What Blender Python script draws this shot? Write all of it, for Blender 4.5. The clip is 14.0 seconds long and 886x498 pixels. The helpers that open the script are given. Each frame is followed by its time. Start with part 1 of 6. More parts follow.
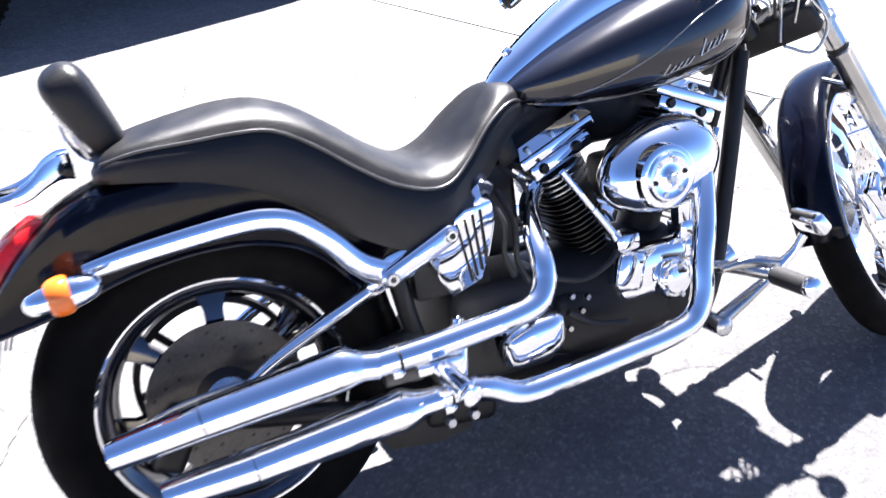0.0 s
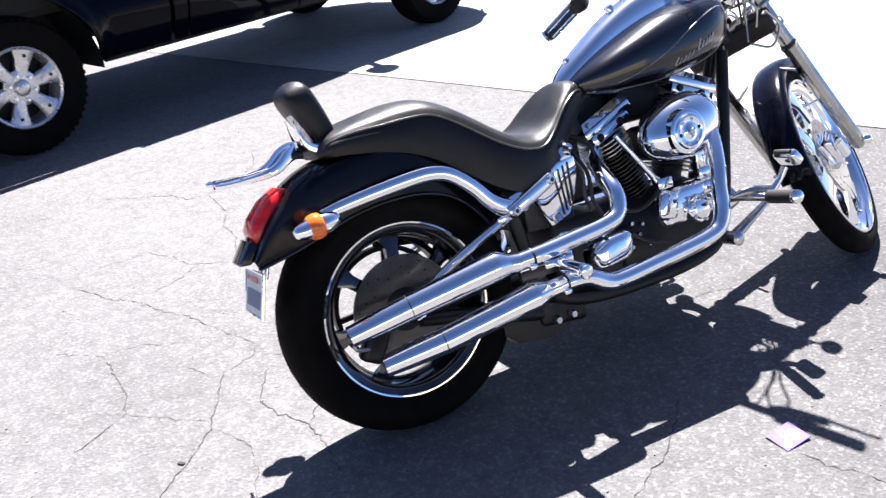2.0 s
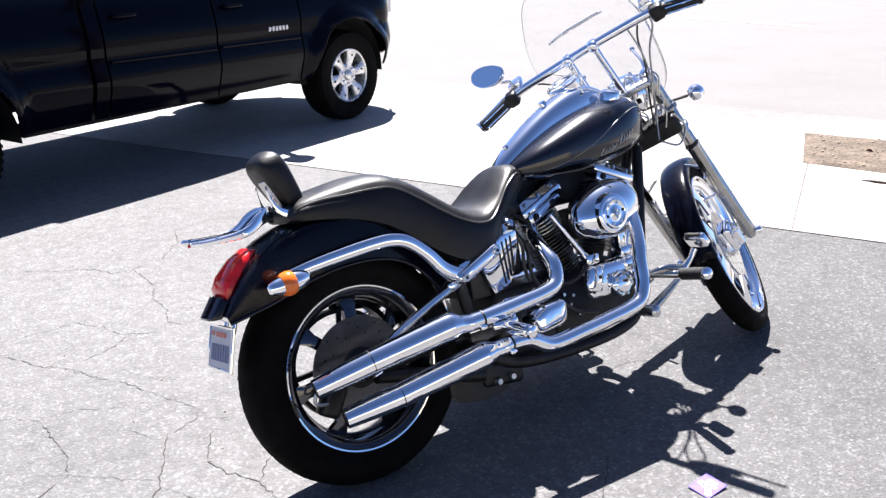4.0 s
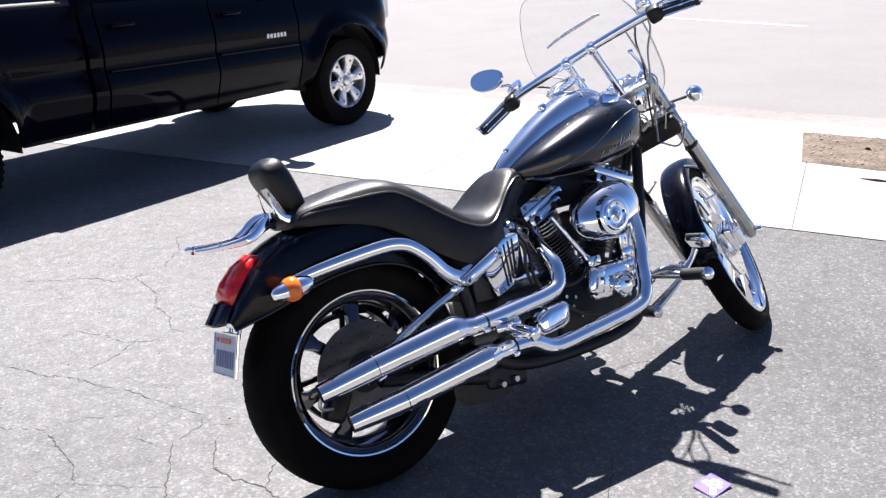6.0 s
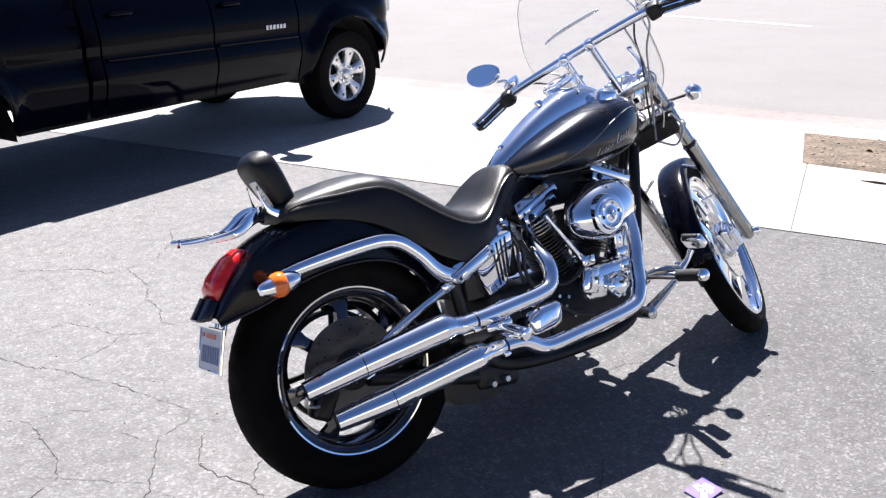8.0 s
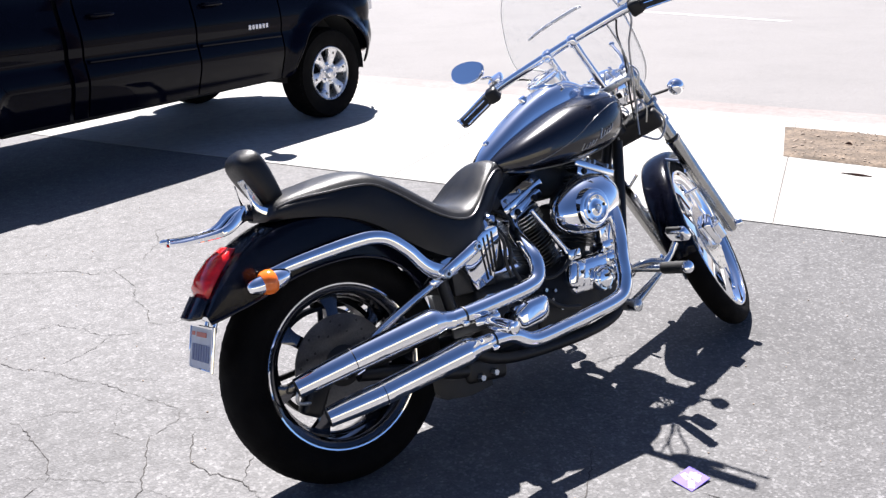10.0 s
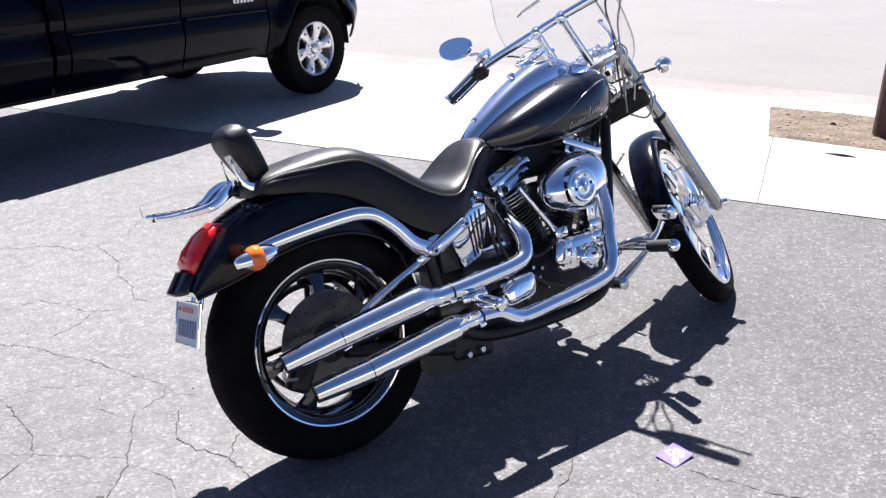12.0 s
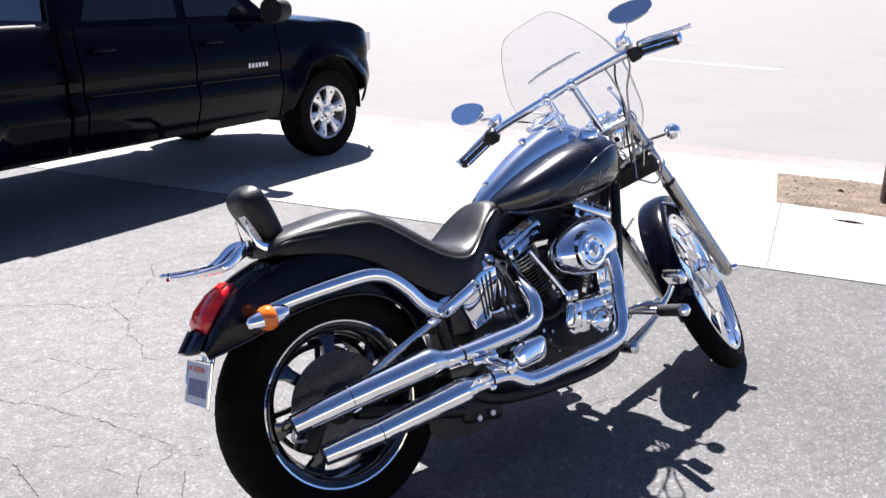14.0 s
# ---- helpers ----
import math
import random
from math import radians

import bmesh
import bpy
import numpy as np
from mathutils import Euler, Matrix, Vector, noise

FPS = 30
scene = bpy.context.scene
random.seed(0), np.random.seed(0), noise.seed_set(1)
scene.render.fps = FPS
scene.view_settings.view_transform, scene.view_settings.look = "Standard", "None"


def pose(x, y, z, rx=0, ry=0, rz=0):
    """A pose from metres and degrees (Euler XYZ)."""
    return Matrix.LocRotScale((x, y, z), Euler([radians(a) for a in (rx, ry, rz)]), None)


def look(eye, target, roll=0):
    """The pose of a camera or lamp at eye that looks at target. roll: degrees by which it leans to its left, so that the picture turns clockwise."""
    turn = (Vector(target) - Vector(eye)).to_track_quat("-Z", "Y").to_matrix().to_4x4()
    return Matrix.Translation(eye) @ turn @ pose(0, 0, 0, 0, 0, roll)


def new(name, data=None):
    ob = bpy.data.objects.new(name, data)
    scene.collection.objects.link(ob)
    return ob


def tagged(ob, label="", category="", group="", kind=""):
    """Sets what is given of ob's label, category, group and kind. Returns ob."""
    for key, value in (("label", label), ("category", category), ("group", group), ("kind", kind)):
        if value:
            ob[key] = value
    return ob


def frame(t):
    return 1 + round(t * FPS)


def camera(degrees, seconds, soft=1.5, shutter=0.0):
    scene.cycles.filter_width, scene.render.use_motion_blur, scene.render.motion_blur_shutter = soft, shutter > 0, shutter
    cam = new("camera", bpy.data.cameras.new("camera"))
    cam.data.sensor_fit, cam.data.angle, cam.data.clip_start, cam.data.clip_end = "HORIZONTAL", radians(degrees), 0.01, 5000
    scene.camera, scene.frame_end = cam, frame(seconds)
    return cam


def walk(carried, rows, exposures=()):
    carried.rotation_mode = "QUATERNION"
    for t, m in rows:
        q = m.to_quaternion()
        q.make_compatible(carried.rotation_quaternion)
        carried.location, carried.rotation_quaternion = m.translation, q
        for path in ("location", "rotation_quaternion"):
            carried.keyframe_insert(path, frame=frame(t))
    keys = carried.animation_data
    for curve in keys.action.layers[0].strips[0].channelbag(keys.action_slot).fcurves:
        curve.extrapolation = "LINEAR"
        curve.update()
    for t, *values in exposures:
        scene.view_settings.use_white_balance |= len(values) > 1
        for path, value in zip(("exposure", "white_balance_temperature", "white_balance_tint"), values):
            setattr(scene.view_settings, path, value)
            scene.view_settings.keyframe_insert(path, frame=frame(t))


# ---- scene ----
from math import cos, pi, sin

cam = camera(53.9, 14.0, soft=1.35, shutter=0.4)
PATH = [
    (0, (0.081, 0.146, 1.373), (0.016, 1.847, 0.322), -1.06),
    (0.5, (-0.038, -0.139, 1.387), (-0.079, 1.588, 0.377), -0.45),
    (1, (-0.249, -0.312, 1.415), (-0.083, 1.443, 0.47), -2.08),
    (1.5, (-0.297, -0.456, 1.416), (-0.059, 1.317, 0.522), -1.53),
    (2, (-0.266, -0.621, 1.422), (-0.25, 1.182, 0.557), -5.73),
    (2.5, (-0.314, -0.704, 1.423), (-0.323, 1.132, 0.63), -6.06),
    (3, (-0.422, -0.768, 1.419), (-0.232, 1.082, 0.683), -3.71),
    (3.5, (-0.469, -0.802, 1.415), (-0.166, 1.056, 0.74), -0.94),
    (6, (-0.485, -0.818, 1.417), (-0.18, 1.046, 0.762), -1.84),
    (6.5, (-0.489, -0.818, 1.414), (-0.177, 1.041, 0.746), -1.63),
    (7, (-0.495, -0.818, 1.411), (-0.177, 1.03, 0.716), -1.32),
    (7.5, (-0.494, -0.806, 1.402), (-0.155, 1.026, 0.675), -1.6),
    (8, (-0.454, -0.786, 1.41), (-0.151, 1.075, 0.744), -0.94),
    (10.5, (-0.469, -0.809, 1.41), (-0.115, 1.04, 0.737), -1.3),
    (11, (-0.471, -0.804, 1.409), (-0.105, 1.03, 0.699), -0.98),
    (11.5, (-0.475, -0.803, 1.41), (-0.138, 1.044, 0.72), -1.21),
    (12, (-0.475, -0.803, 1.406), (-0.106, 1.027, 0.688), -0.68),
    (12.5, (-0.477, -0.805, 1.404), (-0.125, 1.036, 0.705), -1.1),
    (13, (-0.482, -0.799, 1.409), (-0.116, 1.033, 0.695), -0.68),
    (13.5, (-0.486, -0.799, 1.406), (-0.114, 1.05, 0.741), -0.69),
    (14, (-0.488, -0.812, 1.411), (-0.125, 1.067, 0.827), -0.21),
]
walk(cam, [(t, look(eye, target, roll)) for t, eye, target, roll in PATH],
     exposures=[(0.0, 2.92, 6100, 14), (0.5, 2.66, 6100, 14), (1.0, 2.57, 6150, 14), (1.5, 2.37, 6150, 14), (2.0, 2.23, 6200, 14), (3.0, 2.15, 6200, 13), (6.0, 1.90, 6200, 13), (14.0, 1.90, 6200, 13)])

# ---- daylight ----
SUN_ELEVATION, SUN_AZIMUTH = 57.3, 84.8
world = bpy.data.worlds.new("sky")
scene.world = world
world.use_nodes = True
wn = world.node_tree.nodes
sky = wn.new("ShaderNodeTexSky")
sky.sky_type = "NISHITA"
sky.sun_disc = False
sky.sun_elevation = radians(SUN_ELEVATION)
sky.dust_density, sky.ozone_density, sky.air_density = 0.7, 7.0, 0.42
sky.sun_rotation = radians(90 - SUN_AZIMUTH)
wn["Background"].inputs["Strength"].default_value = 0.05
world.node_tree.links.new(sky.outputs["Color"], wn["Background"].inputs["Color"])
sun_data = bpy.data.lights.new("sun", "SUN")
sun_data.energy = 5.0
sun_data.angle = radians(0.53)
sun_data.color = (1.0, 0.945, 0.87)
sun = new("sun", sun_data)
sun_way = Vector((cos(radians(SUN_ELEVATION)) * cos(radians(SUN_AZIMUTH)), cos(radians(SUN_ELEVATION)) * sin(radians(SUN_AZIMUTH)), sin(radians(SUN_ELEVATION))))
sun.matrix_world = look(sun_way * 30, (0, 0, 0))

# ---- materials ----
def material(name, base, rough=0.5, metal=0.0, spots=0.0, spot_scale=8.0, grain=0.0, grain_scale=120.0, bump=0.0, bump_scale=150.0, coat=0.0, rough_vary=0.0, spec=0.5, trans=0.0, ior=1.45, detail=4.0, coat_rough=0.03):
    """A principled surface with colour variation at two scales, uneven gloss and fine relief."""
    m = bpy.data.materials.new(name)
    m.use_nodes = True
    n, l = m.node_tree.nodes, m.node_tree.links
    p = n["Principled BSDF"]
    p.inputs["Base Color"].default_value = (*base, 1)
    p.inputs["Roughness"].default_value = rough
    p.inputs["Metallic"].default_value = metal
    p.inputs["Coat Weight"].default_value = coat
    p.inputs["Coat Roughness"].default_value = coat_rough
    p.inputs["Specular IOR Level"].default_value = spec
    p.inputs["Transmission Weight"].default_value = trans
    p.inputs["IOR"].default_value = ior
    co = n.new("ShaderNodeTexCoord")

    def noise_of(scale):
        t = n.new("ShaderNodeTexNoise")
        t.inputs["Scale"].default_value = scale
        t.inputs["Detail"].default_value = detail
        l.new(co.outputs["Object"], t.inputs["Vector"])
        return t.outputs["Fac"]

    def ranged(fac, lo, hi):
        r = n.new("ShaderNodeMapRange")
        r.inputs["From Min"].default_value, r.inputs["From Max"].default_value = 0.3, 0.7
        r.inputs["To Min"].default_value, r.inputs["To Max"].default_value = lo, hi
        l.new(fac, r.inputs["Value"])
        return r.outputs["Result"]

    if spots or grain:
        fac = ranged(noise_of(spot_scale), 1 - spots, 1 + spots)
        if grain:
            mul = n.new("ShaderNodeMath")
            mul.operation = "MULTIPLY"
            l.new(fac, mul.inputs[0])
            l.new(ranged(noise_of(grain_scale), 1 - grain, 1 + grain), mul.inputs[1])
            fac = mul.outputs[0]
        mix = n.new("ShaderNodeVectorMath")
        mix.operation = "SCALE"
        mix.inputs[0].default_value = base
        l.new(fac, mix.inputs["Scale"])
        l.new(mix.outputs["Vector"], p.inputs["Base Color"])
    if rough_vary:
        l.new(ranged(noise_of(spot_scale * 2.3), max(rough - rough_vary, 0.01), rough + rough_vary), p.inputs["Roughness"])
    if bump:
        b = n.new("ShaderNodeBump")
        b.inputs["Strength"].default_value = bump
        b.inputs["Distance"].default_value = 0.004
        l.new(noise_of(bump_scale), b.inputs["Height"])
        l.new(b.outputs["Normal"], p.inputs["Normal"])
    return m


def asphalt_material(name, base, aggregate, cracks, vary=1.0, specks=0.0):
    """Worn paving: broad stains, pale aggregate, pits, and a net of hairline cracks."""
    m = material(name, base, 0.85, spec=0.3)
    n, l = m.node_tree.nodes, m.node_tree.links
    p = n["Principled BSDF"]
    co = n["Texture Coordinate"]

    def tex(kind, scale, **sockets):
        t = n.new(kind)
        t.inputs["Scale"].default_value = scale
        for k, v in sockets.items():
            t.inputs[k].default_value = v
        l.new(co.outputs["Object"], t.inputs["Vector"])
        return t

    def ramp(sock, stops):
        r = n.new("ShaderNodeValToRGB")
        while len(r.color_ramp.elements) < len(stops):
            r.color_ramp.elements.new(0.5)
        for e, (pos, v) in zip(r.color_ramp.elements, stops):
            e.position, e.color = pos, (v, v, v, 1)
        l.new(sock, r.inputs["Fac"])
        return r.outputs["Color"]

    def times(a, b):
        mul = n.new("ShaderNodeMix")
        mul.data_type, mul.blend_type = "RGBA", "MULTIPLY"
        mul.inputs["Factor"].default_value = 1.0
        l.new(a, mul.inputs["A"])
        l.new(b, mul.inputs["B"])
        return mul.outputs["Result"]

    broad = ramp(tex("ShaderNodeTexNoise", 0.9, Detail=6.0, Roughness=0.6).outputs["Fac"], [(0.25, 1 - 0.24 * vary), (0.5, 1.0), (0.75, 1 + 0.15 * vary)])
    mid = ramp(tex("ShaderNodeTexNoise", 14.0, Detail=5.0, Roughness=0.7).outputs["Fac"], [(0.22, 1 - 0.22 * vary), (0.5, 1.0), (0.8, 1 + 0.2 * vary)])
    fine = tex("ShaderNodeTexVoronoi", 130.0)
    stone = ramp(fine.outputs["Color"], [(0.0, 1 - aggregate), (0.72, 1.0), (0.86, 1 + aggregate), (1.0, 1 + 2.3 * aggregate)])
    tint = n.new("ShaderNodeRGB")
    tint.outputs[0].default_value = (*base, 1)
    col = times(times(times(tint.outputs[0], broad), mid), stone)
    if specks:
        blotch = tex("ShaderNodeTexNoise", 19.0, Detail=4.0, Roughness=0.75)
        col = times(col, ramp(blotch.outputs["Fac"], [(0.30, 1 - specks), (0.5, 1.0), (0.72, 1 + specks)]))
        split = n.new("ShaderNodeSeparateXYZ")
        l.new(co.outputs["Object"], split.inputs["Vector"])
        drift = n.new("ShaderNodeMath")
        drift.operation = "MULTIPLY_ADD"
        drift.inputs[1].default_value = 1.6
        l.new(tex("ShaderNodeTexNoise", 1.1, Detail=4.0).outputs["Fac"], drift.inputs[0])
        l.new(split.outputs["X"], drift.inputs[2])
        zone = n.new("ShaderNodeMapRange")
        zone.interpolation_type = "SMOOTHSTEP"
        zone.inputs["From Min"].default_value, zone.inputs["From Max"].default_value = 0.0, 2.4
        l.new(drift.outputs[0], zone.inputs["Value"])
        col = times(col, ramp(zone.outputs["Result"], [(0.0, 1.06), (1.0, 0.76)]))
        chips = tex("ShaderNodeTexVoronoi", 112.0)
        bright = n.new("ShaderNodeMix")
        bright.data_type = "RGBA"
        bright.inputs["A"].default_value = (1, 1, 1, 1)
        l.new(ramp(zone.outputs["Result"], [(0.0, 0.6), (1.0, 1.0)]), bright.inputs["Factor"])
        l.new(ramp(chips.outputs["Color"], [(0.0, 0.84), (0.4, 0.96), (0.70, 1.0), (0.77, 1.38), (1.0, 1.75)]), bright.inputs["B"])
        col = times(col, bright.outputs["Result"])
    if cracks:
        warp = tex("ShaderNodeTexNoise", 3.0, Detail=8.0, Roughness=0.65)
        add = n.new("ShaderNodeVectorMath")
        add.operation = "MULTIPLY_ADD"
        add.inputs[1].default_value = (0.35, 0.35, 0.0)
        l.new(warp.outputs["Color"], add.inputs[0])
        l.new(co.outputs["Object"], add.inputs[2])
        v = n.new("ShaderNodeTexVoronoi")
        v.feature = "DISTANCE_TO_EDGE"
        v.inputs["Scale"].default_value = 2.6
        l.new(add.outputs["Vector"], v.inputs["Vector"])
        line = ramp(v.outputs["Distance"], [(0.0, 0.62), (0.004, 0.8), (0.012, 1.0)])
        patch = ramp(tex("ShaderNodeTexNoise", 1.7, Detail=3.0).outputs["Fac"], [(0.42, 0.0), (0.56, cracks)])
        mixc = n.new("ShaderNodeMix")
        mixc.data_type = "RGBA"
        l.new(patch, mixc.inputs["Factor"])
        mixc.inputs["A"].default_value = (1, 1, 1, 1)
        l.new(line, mixc.inputs["B"])
        col = times(col, mixc.outputs["Result"])
    l.new(col, p.inputs["Base Color"])
    b = n.new("ShaderNodeBump")
    b.inputs["Strength"].default_value = 0.55
    b.inputs["Distance"].default_value = 0.004
    l.new(fine.outputs["Distance"], b.inputs["Height"])
    l.new(b.outputs["Normal"], p.inputs["Normal"])
    return m


CHROME = material("chrome", (0.93, 0.94, 0.96), 0.028, 1.0, spots=0.05, spot_scale=6)
SLIDER = material("dull_alloy", (0.48, 0.475, 0.455), 0.20, 1.0, spots=0.15, spot_scale=12, rough_vary=0.08)
SATIN = material("satin_alloy", (0.55, 0.56, 0.57), 0.28, 1.0, spots=0.12, spot_scale=14, rough_vary=0.1)
PAINT = material("black_blue_paint", (0.00432, 0.00504, 0.01224), 0.16, 0.0, coat=0.22, spots=0.2, spot_scale=5, spec=0.30)
TANK_PAINT = material("black_tank_paint", (0.0072, 0.0072, 0.01152), 0.22, 0.30, coat=1.0, coat_rough=0.06, spots=0.2, spot_scale=5, spec=0.3)
TRIM_LINE = material("grey_stripe", (0.22, 0.21, 0.20), 0.4, spots=0.2, spot_scale=30)
BLACK = material("black_metal", (0.0072, 0.0072, 0.00792), 0.42, 0.2, spots=0.25, spot_scale=20, bump=0.15, bump_scale=300, rough_vary=0.1)
ENGINE = material("black_engine_coat", (0.00864, 0.00864, 0.00936), 0.55, 0.1, spots=0.3, spot_scale=25, bump=0.3, bump_scale=400)
FIN_EDGE = material("machined_fin_edge", (0.06, 0.058, 0.056), 0.35, 0.8, spots=0.3, spot_scale=25)
LEATHER = material("black_leather", (0.00504, 0.00504, 0.00576), 0.42, 0.0, spec=0.42, spots=0.2, spot_scale=9, grain=0.2, grain_scale=260, bump=0.22, bump_scale=420, rough_vary=0.06)
PIPING = material("seat_piping_vinyl", (0.045, 0.044, 0.045), 0.3, spots=0.2, spot_scale=30)
ROAD_PAINT = material("worn_road_paint", (0.36, 0.36, 0.3528), 0.7, spots=0.25, spot_scale=6)
RUBBER = material("tyre_rubber", (0.004, 0.0038, 0.0038), 0.8, 0.0, spots=0.25, spot_scale=12, grain=0.2, grain_scale=200, bump=0.3, bump_scale=350, rough_vary=0.1, spec=0.07)
GRIP = material("grip_rubber", (0.012, 0.012, 0.013), 0.6, spots=0.2, spot_scale=40, bump=0.4, bump_scale=600)
DISC = material("brake_steel", (0.075, 0.073, 0.074), 0.38, 0.9, spots=0.2, spot_scale=18, grain=0.15, grain_scale=200)
ROTOR = material("polished_rotor", (0.50, 0.50, 0.49), 0.22, 1.0, spots=0.15, spot_scale=20, grain=0.1, grain_scale=150)
# rear wheel chrome, with its dark reflections put into the base colour
WHEEL_DARK_CHROME = material("chrome_reflecting_dark", (0.085, 0.085, 0.092), 0.10, 0.95, spots=0.25, spot_scale=10, rough_vary=0.06)
RED = material("red_lens", (0.62, 0.012, 0.014), 0.18, coat=0.25, spots=0.35, spot_scale=45)
ORANGE = material("orange_lens", (0.684, 0.144, 0.0144), 0.14, coat=0.5, spots=0.15, spot_scale=60)
CLEAR_LENS = material("clear_lens", (0.54, 0.5328, 0.5184), 0.12, coat=0.6, spots=0.1, spot_scale=60)
PLATE = material("plate_white", (0.50, 0.53, 0.58), 0.4, spots=0.08, spot_scale=30)
PLATE_BLUE = material("plate_ink_blue", (0.13, 0.17, 0.30), 0.45)
PLATE_RED = material("plate_ink_red", (0.55, 0.16, 0.12), 0.45)
GLASS = bpy.data.materials.new("windshield")
GLASS.use_nodes = True
gn, gl = GLASS.node_tree.nodes, GLASS.node_tree.links
clear, shine, rim_light, blend = gn.new("ShaderNodeBsdfTransparent"), gn.new("ShaderNodeBsdfGlossy"), gn.new("ShaderNodeFresnel"), gn.new("ShaderNodeMixShader")
clear.inputs["Color"].default_value = (0.93, 0.94, 0.95, 1)
shine.inputs["Roughness"].default_value = 0.03
rim_light.inputs["IOR"].default_value = 1.15
gl.new(rim_light.outputs[0], blend.inputs[0])
gl.new(clear.outputs[0], blend.inputs[1])
gl.new(shine.outputs[0], blend.inputs[2])
gl.new(blend.outputs[0], gn["Material Output"].inputs["Surface"])
MIRROR = material("mirror_glass", (0.86, 0.88, 0.90), 0.01, 1.0)
CABLE = material("cable_black", (0.015, 0.015, 0.015), 0.45, spots=0.2, spot_scale=40)
BRAID = material("steel_braid", (0.5, 0.5, 0.5), 0.3, 0.9, spots=0.3, spot_scale=300)
ASPHALT = asphalt_material("old_asphalt", (0.1210, 0.1190, 0.1205), 0.15, 0.6, 0.9, 0.15)
STREET = asphalt_material("street_asphalt", (0.148, 0.142, 0.140), 0.10, 0.1, 0.4)
CONCRETE = asphalt_material("pale_concrete", (0.3024, 0.2938, 0.2794), 0.05, 0.0)
KERB = asphalt_material("kerb_concrete", (0.288, 0.2606, 0.2326), 0.06, 0.0)
GUTTER = asphalt_material("gutter_concrete", (0.186, 0.163, 0.156), 0.06, 0.0)
SOIL = material("dry_soil", (0.0972, 0.07344, 0.05328), 0.95, spots=0.35, spot_scale=7, grain=0.5, grain_scale=45, bump=0.7, bump_scale=60)
PEBBLE = material("pebble", (0.288, 0.2304, 0.18), 0.85, spots=0.35, spot_scale=30)
JOINT = material("joint_dirt", (0.1152, 0.1044, 0.0936), 0.95, spots=0.3, spot_scale=20)
CRACK = material("crack_dirt", (0.045, 0.042, 0.040), 0.95, spots=0.3, spot_scale=30)
TRUCK = material("graphite_truck_paint", (0.001296, 0.001512, 0.00504), 0.06, 0.0, spots=0.15, spot_scale=3, spec=0.10)
TRUCK_TRIM = material("black_plastic", (0.00504, 0.00504, 0.00576), 0.62, spots=0.2, spot_scale=15, bump=0.3, bump_scale=300)
TRUCK_GLASS = material("tinted_glass", (0.012, 0.014, 0.016), 0.04, coat=0.8)
ALLOY = material("silver_alloy", (0.62, 0.62, 0.63), 0.30, 0.75, spots=0.1, spot_scale=12, rough_vary=0.08)
CARD = material("purple_card", (0.108, 0.072, 0.3744), 0.65, spots=0.15, spot_scale=40)
CARD_WHITE = material("card_white", (0.4464, 0.4392, 0.4752), 0.7)
WOOD = material("weathered_post", (0.072, 0.03744, 0.02736), 0.8, spots=0.3, spot_scale=9, grain=0.3, grain_scale=60, bump=0.6, bump_scale=40)


# ---- shapes ----
def finish(bm, sharp=38):
    bmesh.ops.recalc_face_normals(bm, faces=bm.faces)
    for f in bm.faces:
        f.smooth = True
    for e in bm.edges:
        e.smooth = not (len(e.link_faces) != 2 or e.calc_face_angle(0) > radians(sharp))


def part(name, bm, mat, parent=None, label="", m=None, sharp=38):
    """One bmesh as one mesh object, under a thing or a part."""
    if m is not None:
        bm.transform(m)
    finish(bm, sharp)
    me = bpy.data.meshes.new(name)
    bm.to_mesh(me)
    bm.free()
    me.materials.append(mat)
    ob = new(name, me)
    ob.parent = parent
    if label:
        tagged(ob, label)
    return ob


def join(*bms):
    out = bmesh.new()
    for b in bms:
        me = bpy.data.meshes.new("tmp")
        b.to_mesh(me)
        b.free()
        out.from_mesh(me)
        bpy.data.meshes.remove(me)
    return out


def rings(sections, closed=True, cap=True, loop=False):
    """Skin over rings of equal length."""
    bm = bmesh.new()
    vs = [[bm.verts.new(p) for p in ring] for ring in sections]
    k = len(vs[0])
    pairs = list(zip(vs, vs[1:]))
    if loop:
        pairs.append((vs[-1], vs[0]))
    for a, b in pairs:
        for i in range(k if closed else k - 1):
            j = (i + 1) % k
            bm.faces.new((a[i], a[j], b[j], b[i]))
    if cap and closed and not loop:
        bm.faces.new(vs[0])
        bm.faces.new(vs[-1])
    return bm


def smooth_path(pts, n=6):
    """Catmull-Rom through rows of equal length."""
    pts = [np.array(p, float) for p in pts]
    q = [2 * pts[0] - pts[1], *pts, 2 * pts[-1] - pts[-2]]
    out = []
    for i in range(1, len(q) - 2):
        a, b, c, d = q[i - 1:i + 3]
        for t in np.arange(n) / n:
            out.append(0.5 * (2 * b + (c - a) * t + (2 * a - 5 * b + 4 * c - d) * t * t + (3 * b - a - 3 * c + d) * t ** 3))
    return out + [pts[-1]]


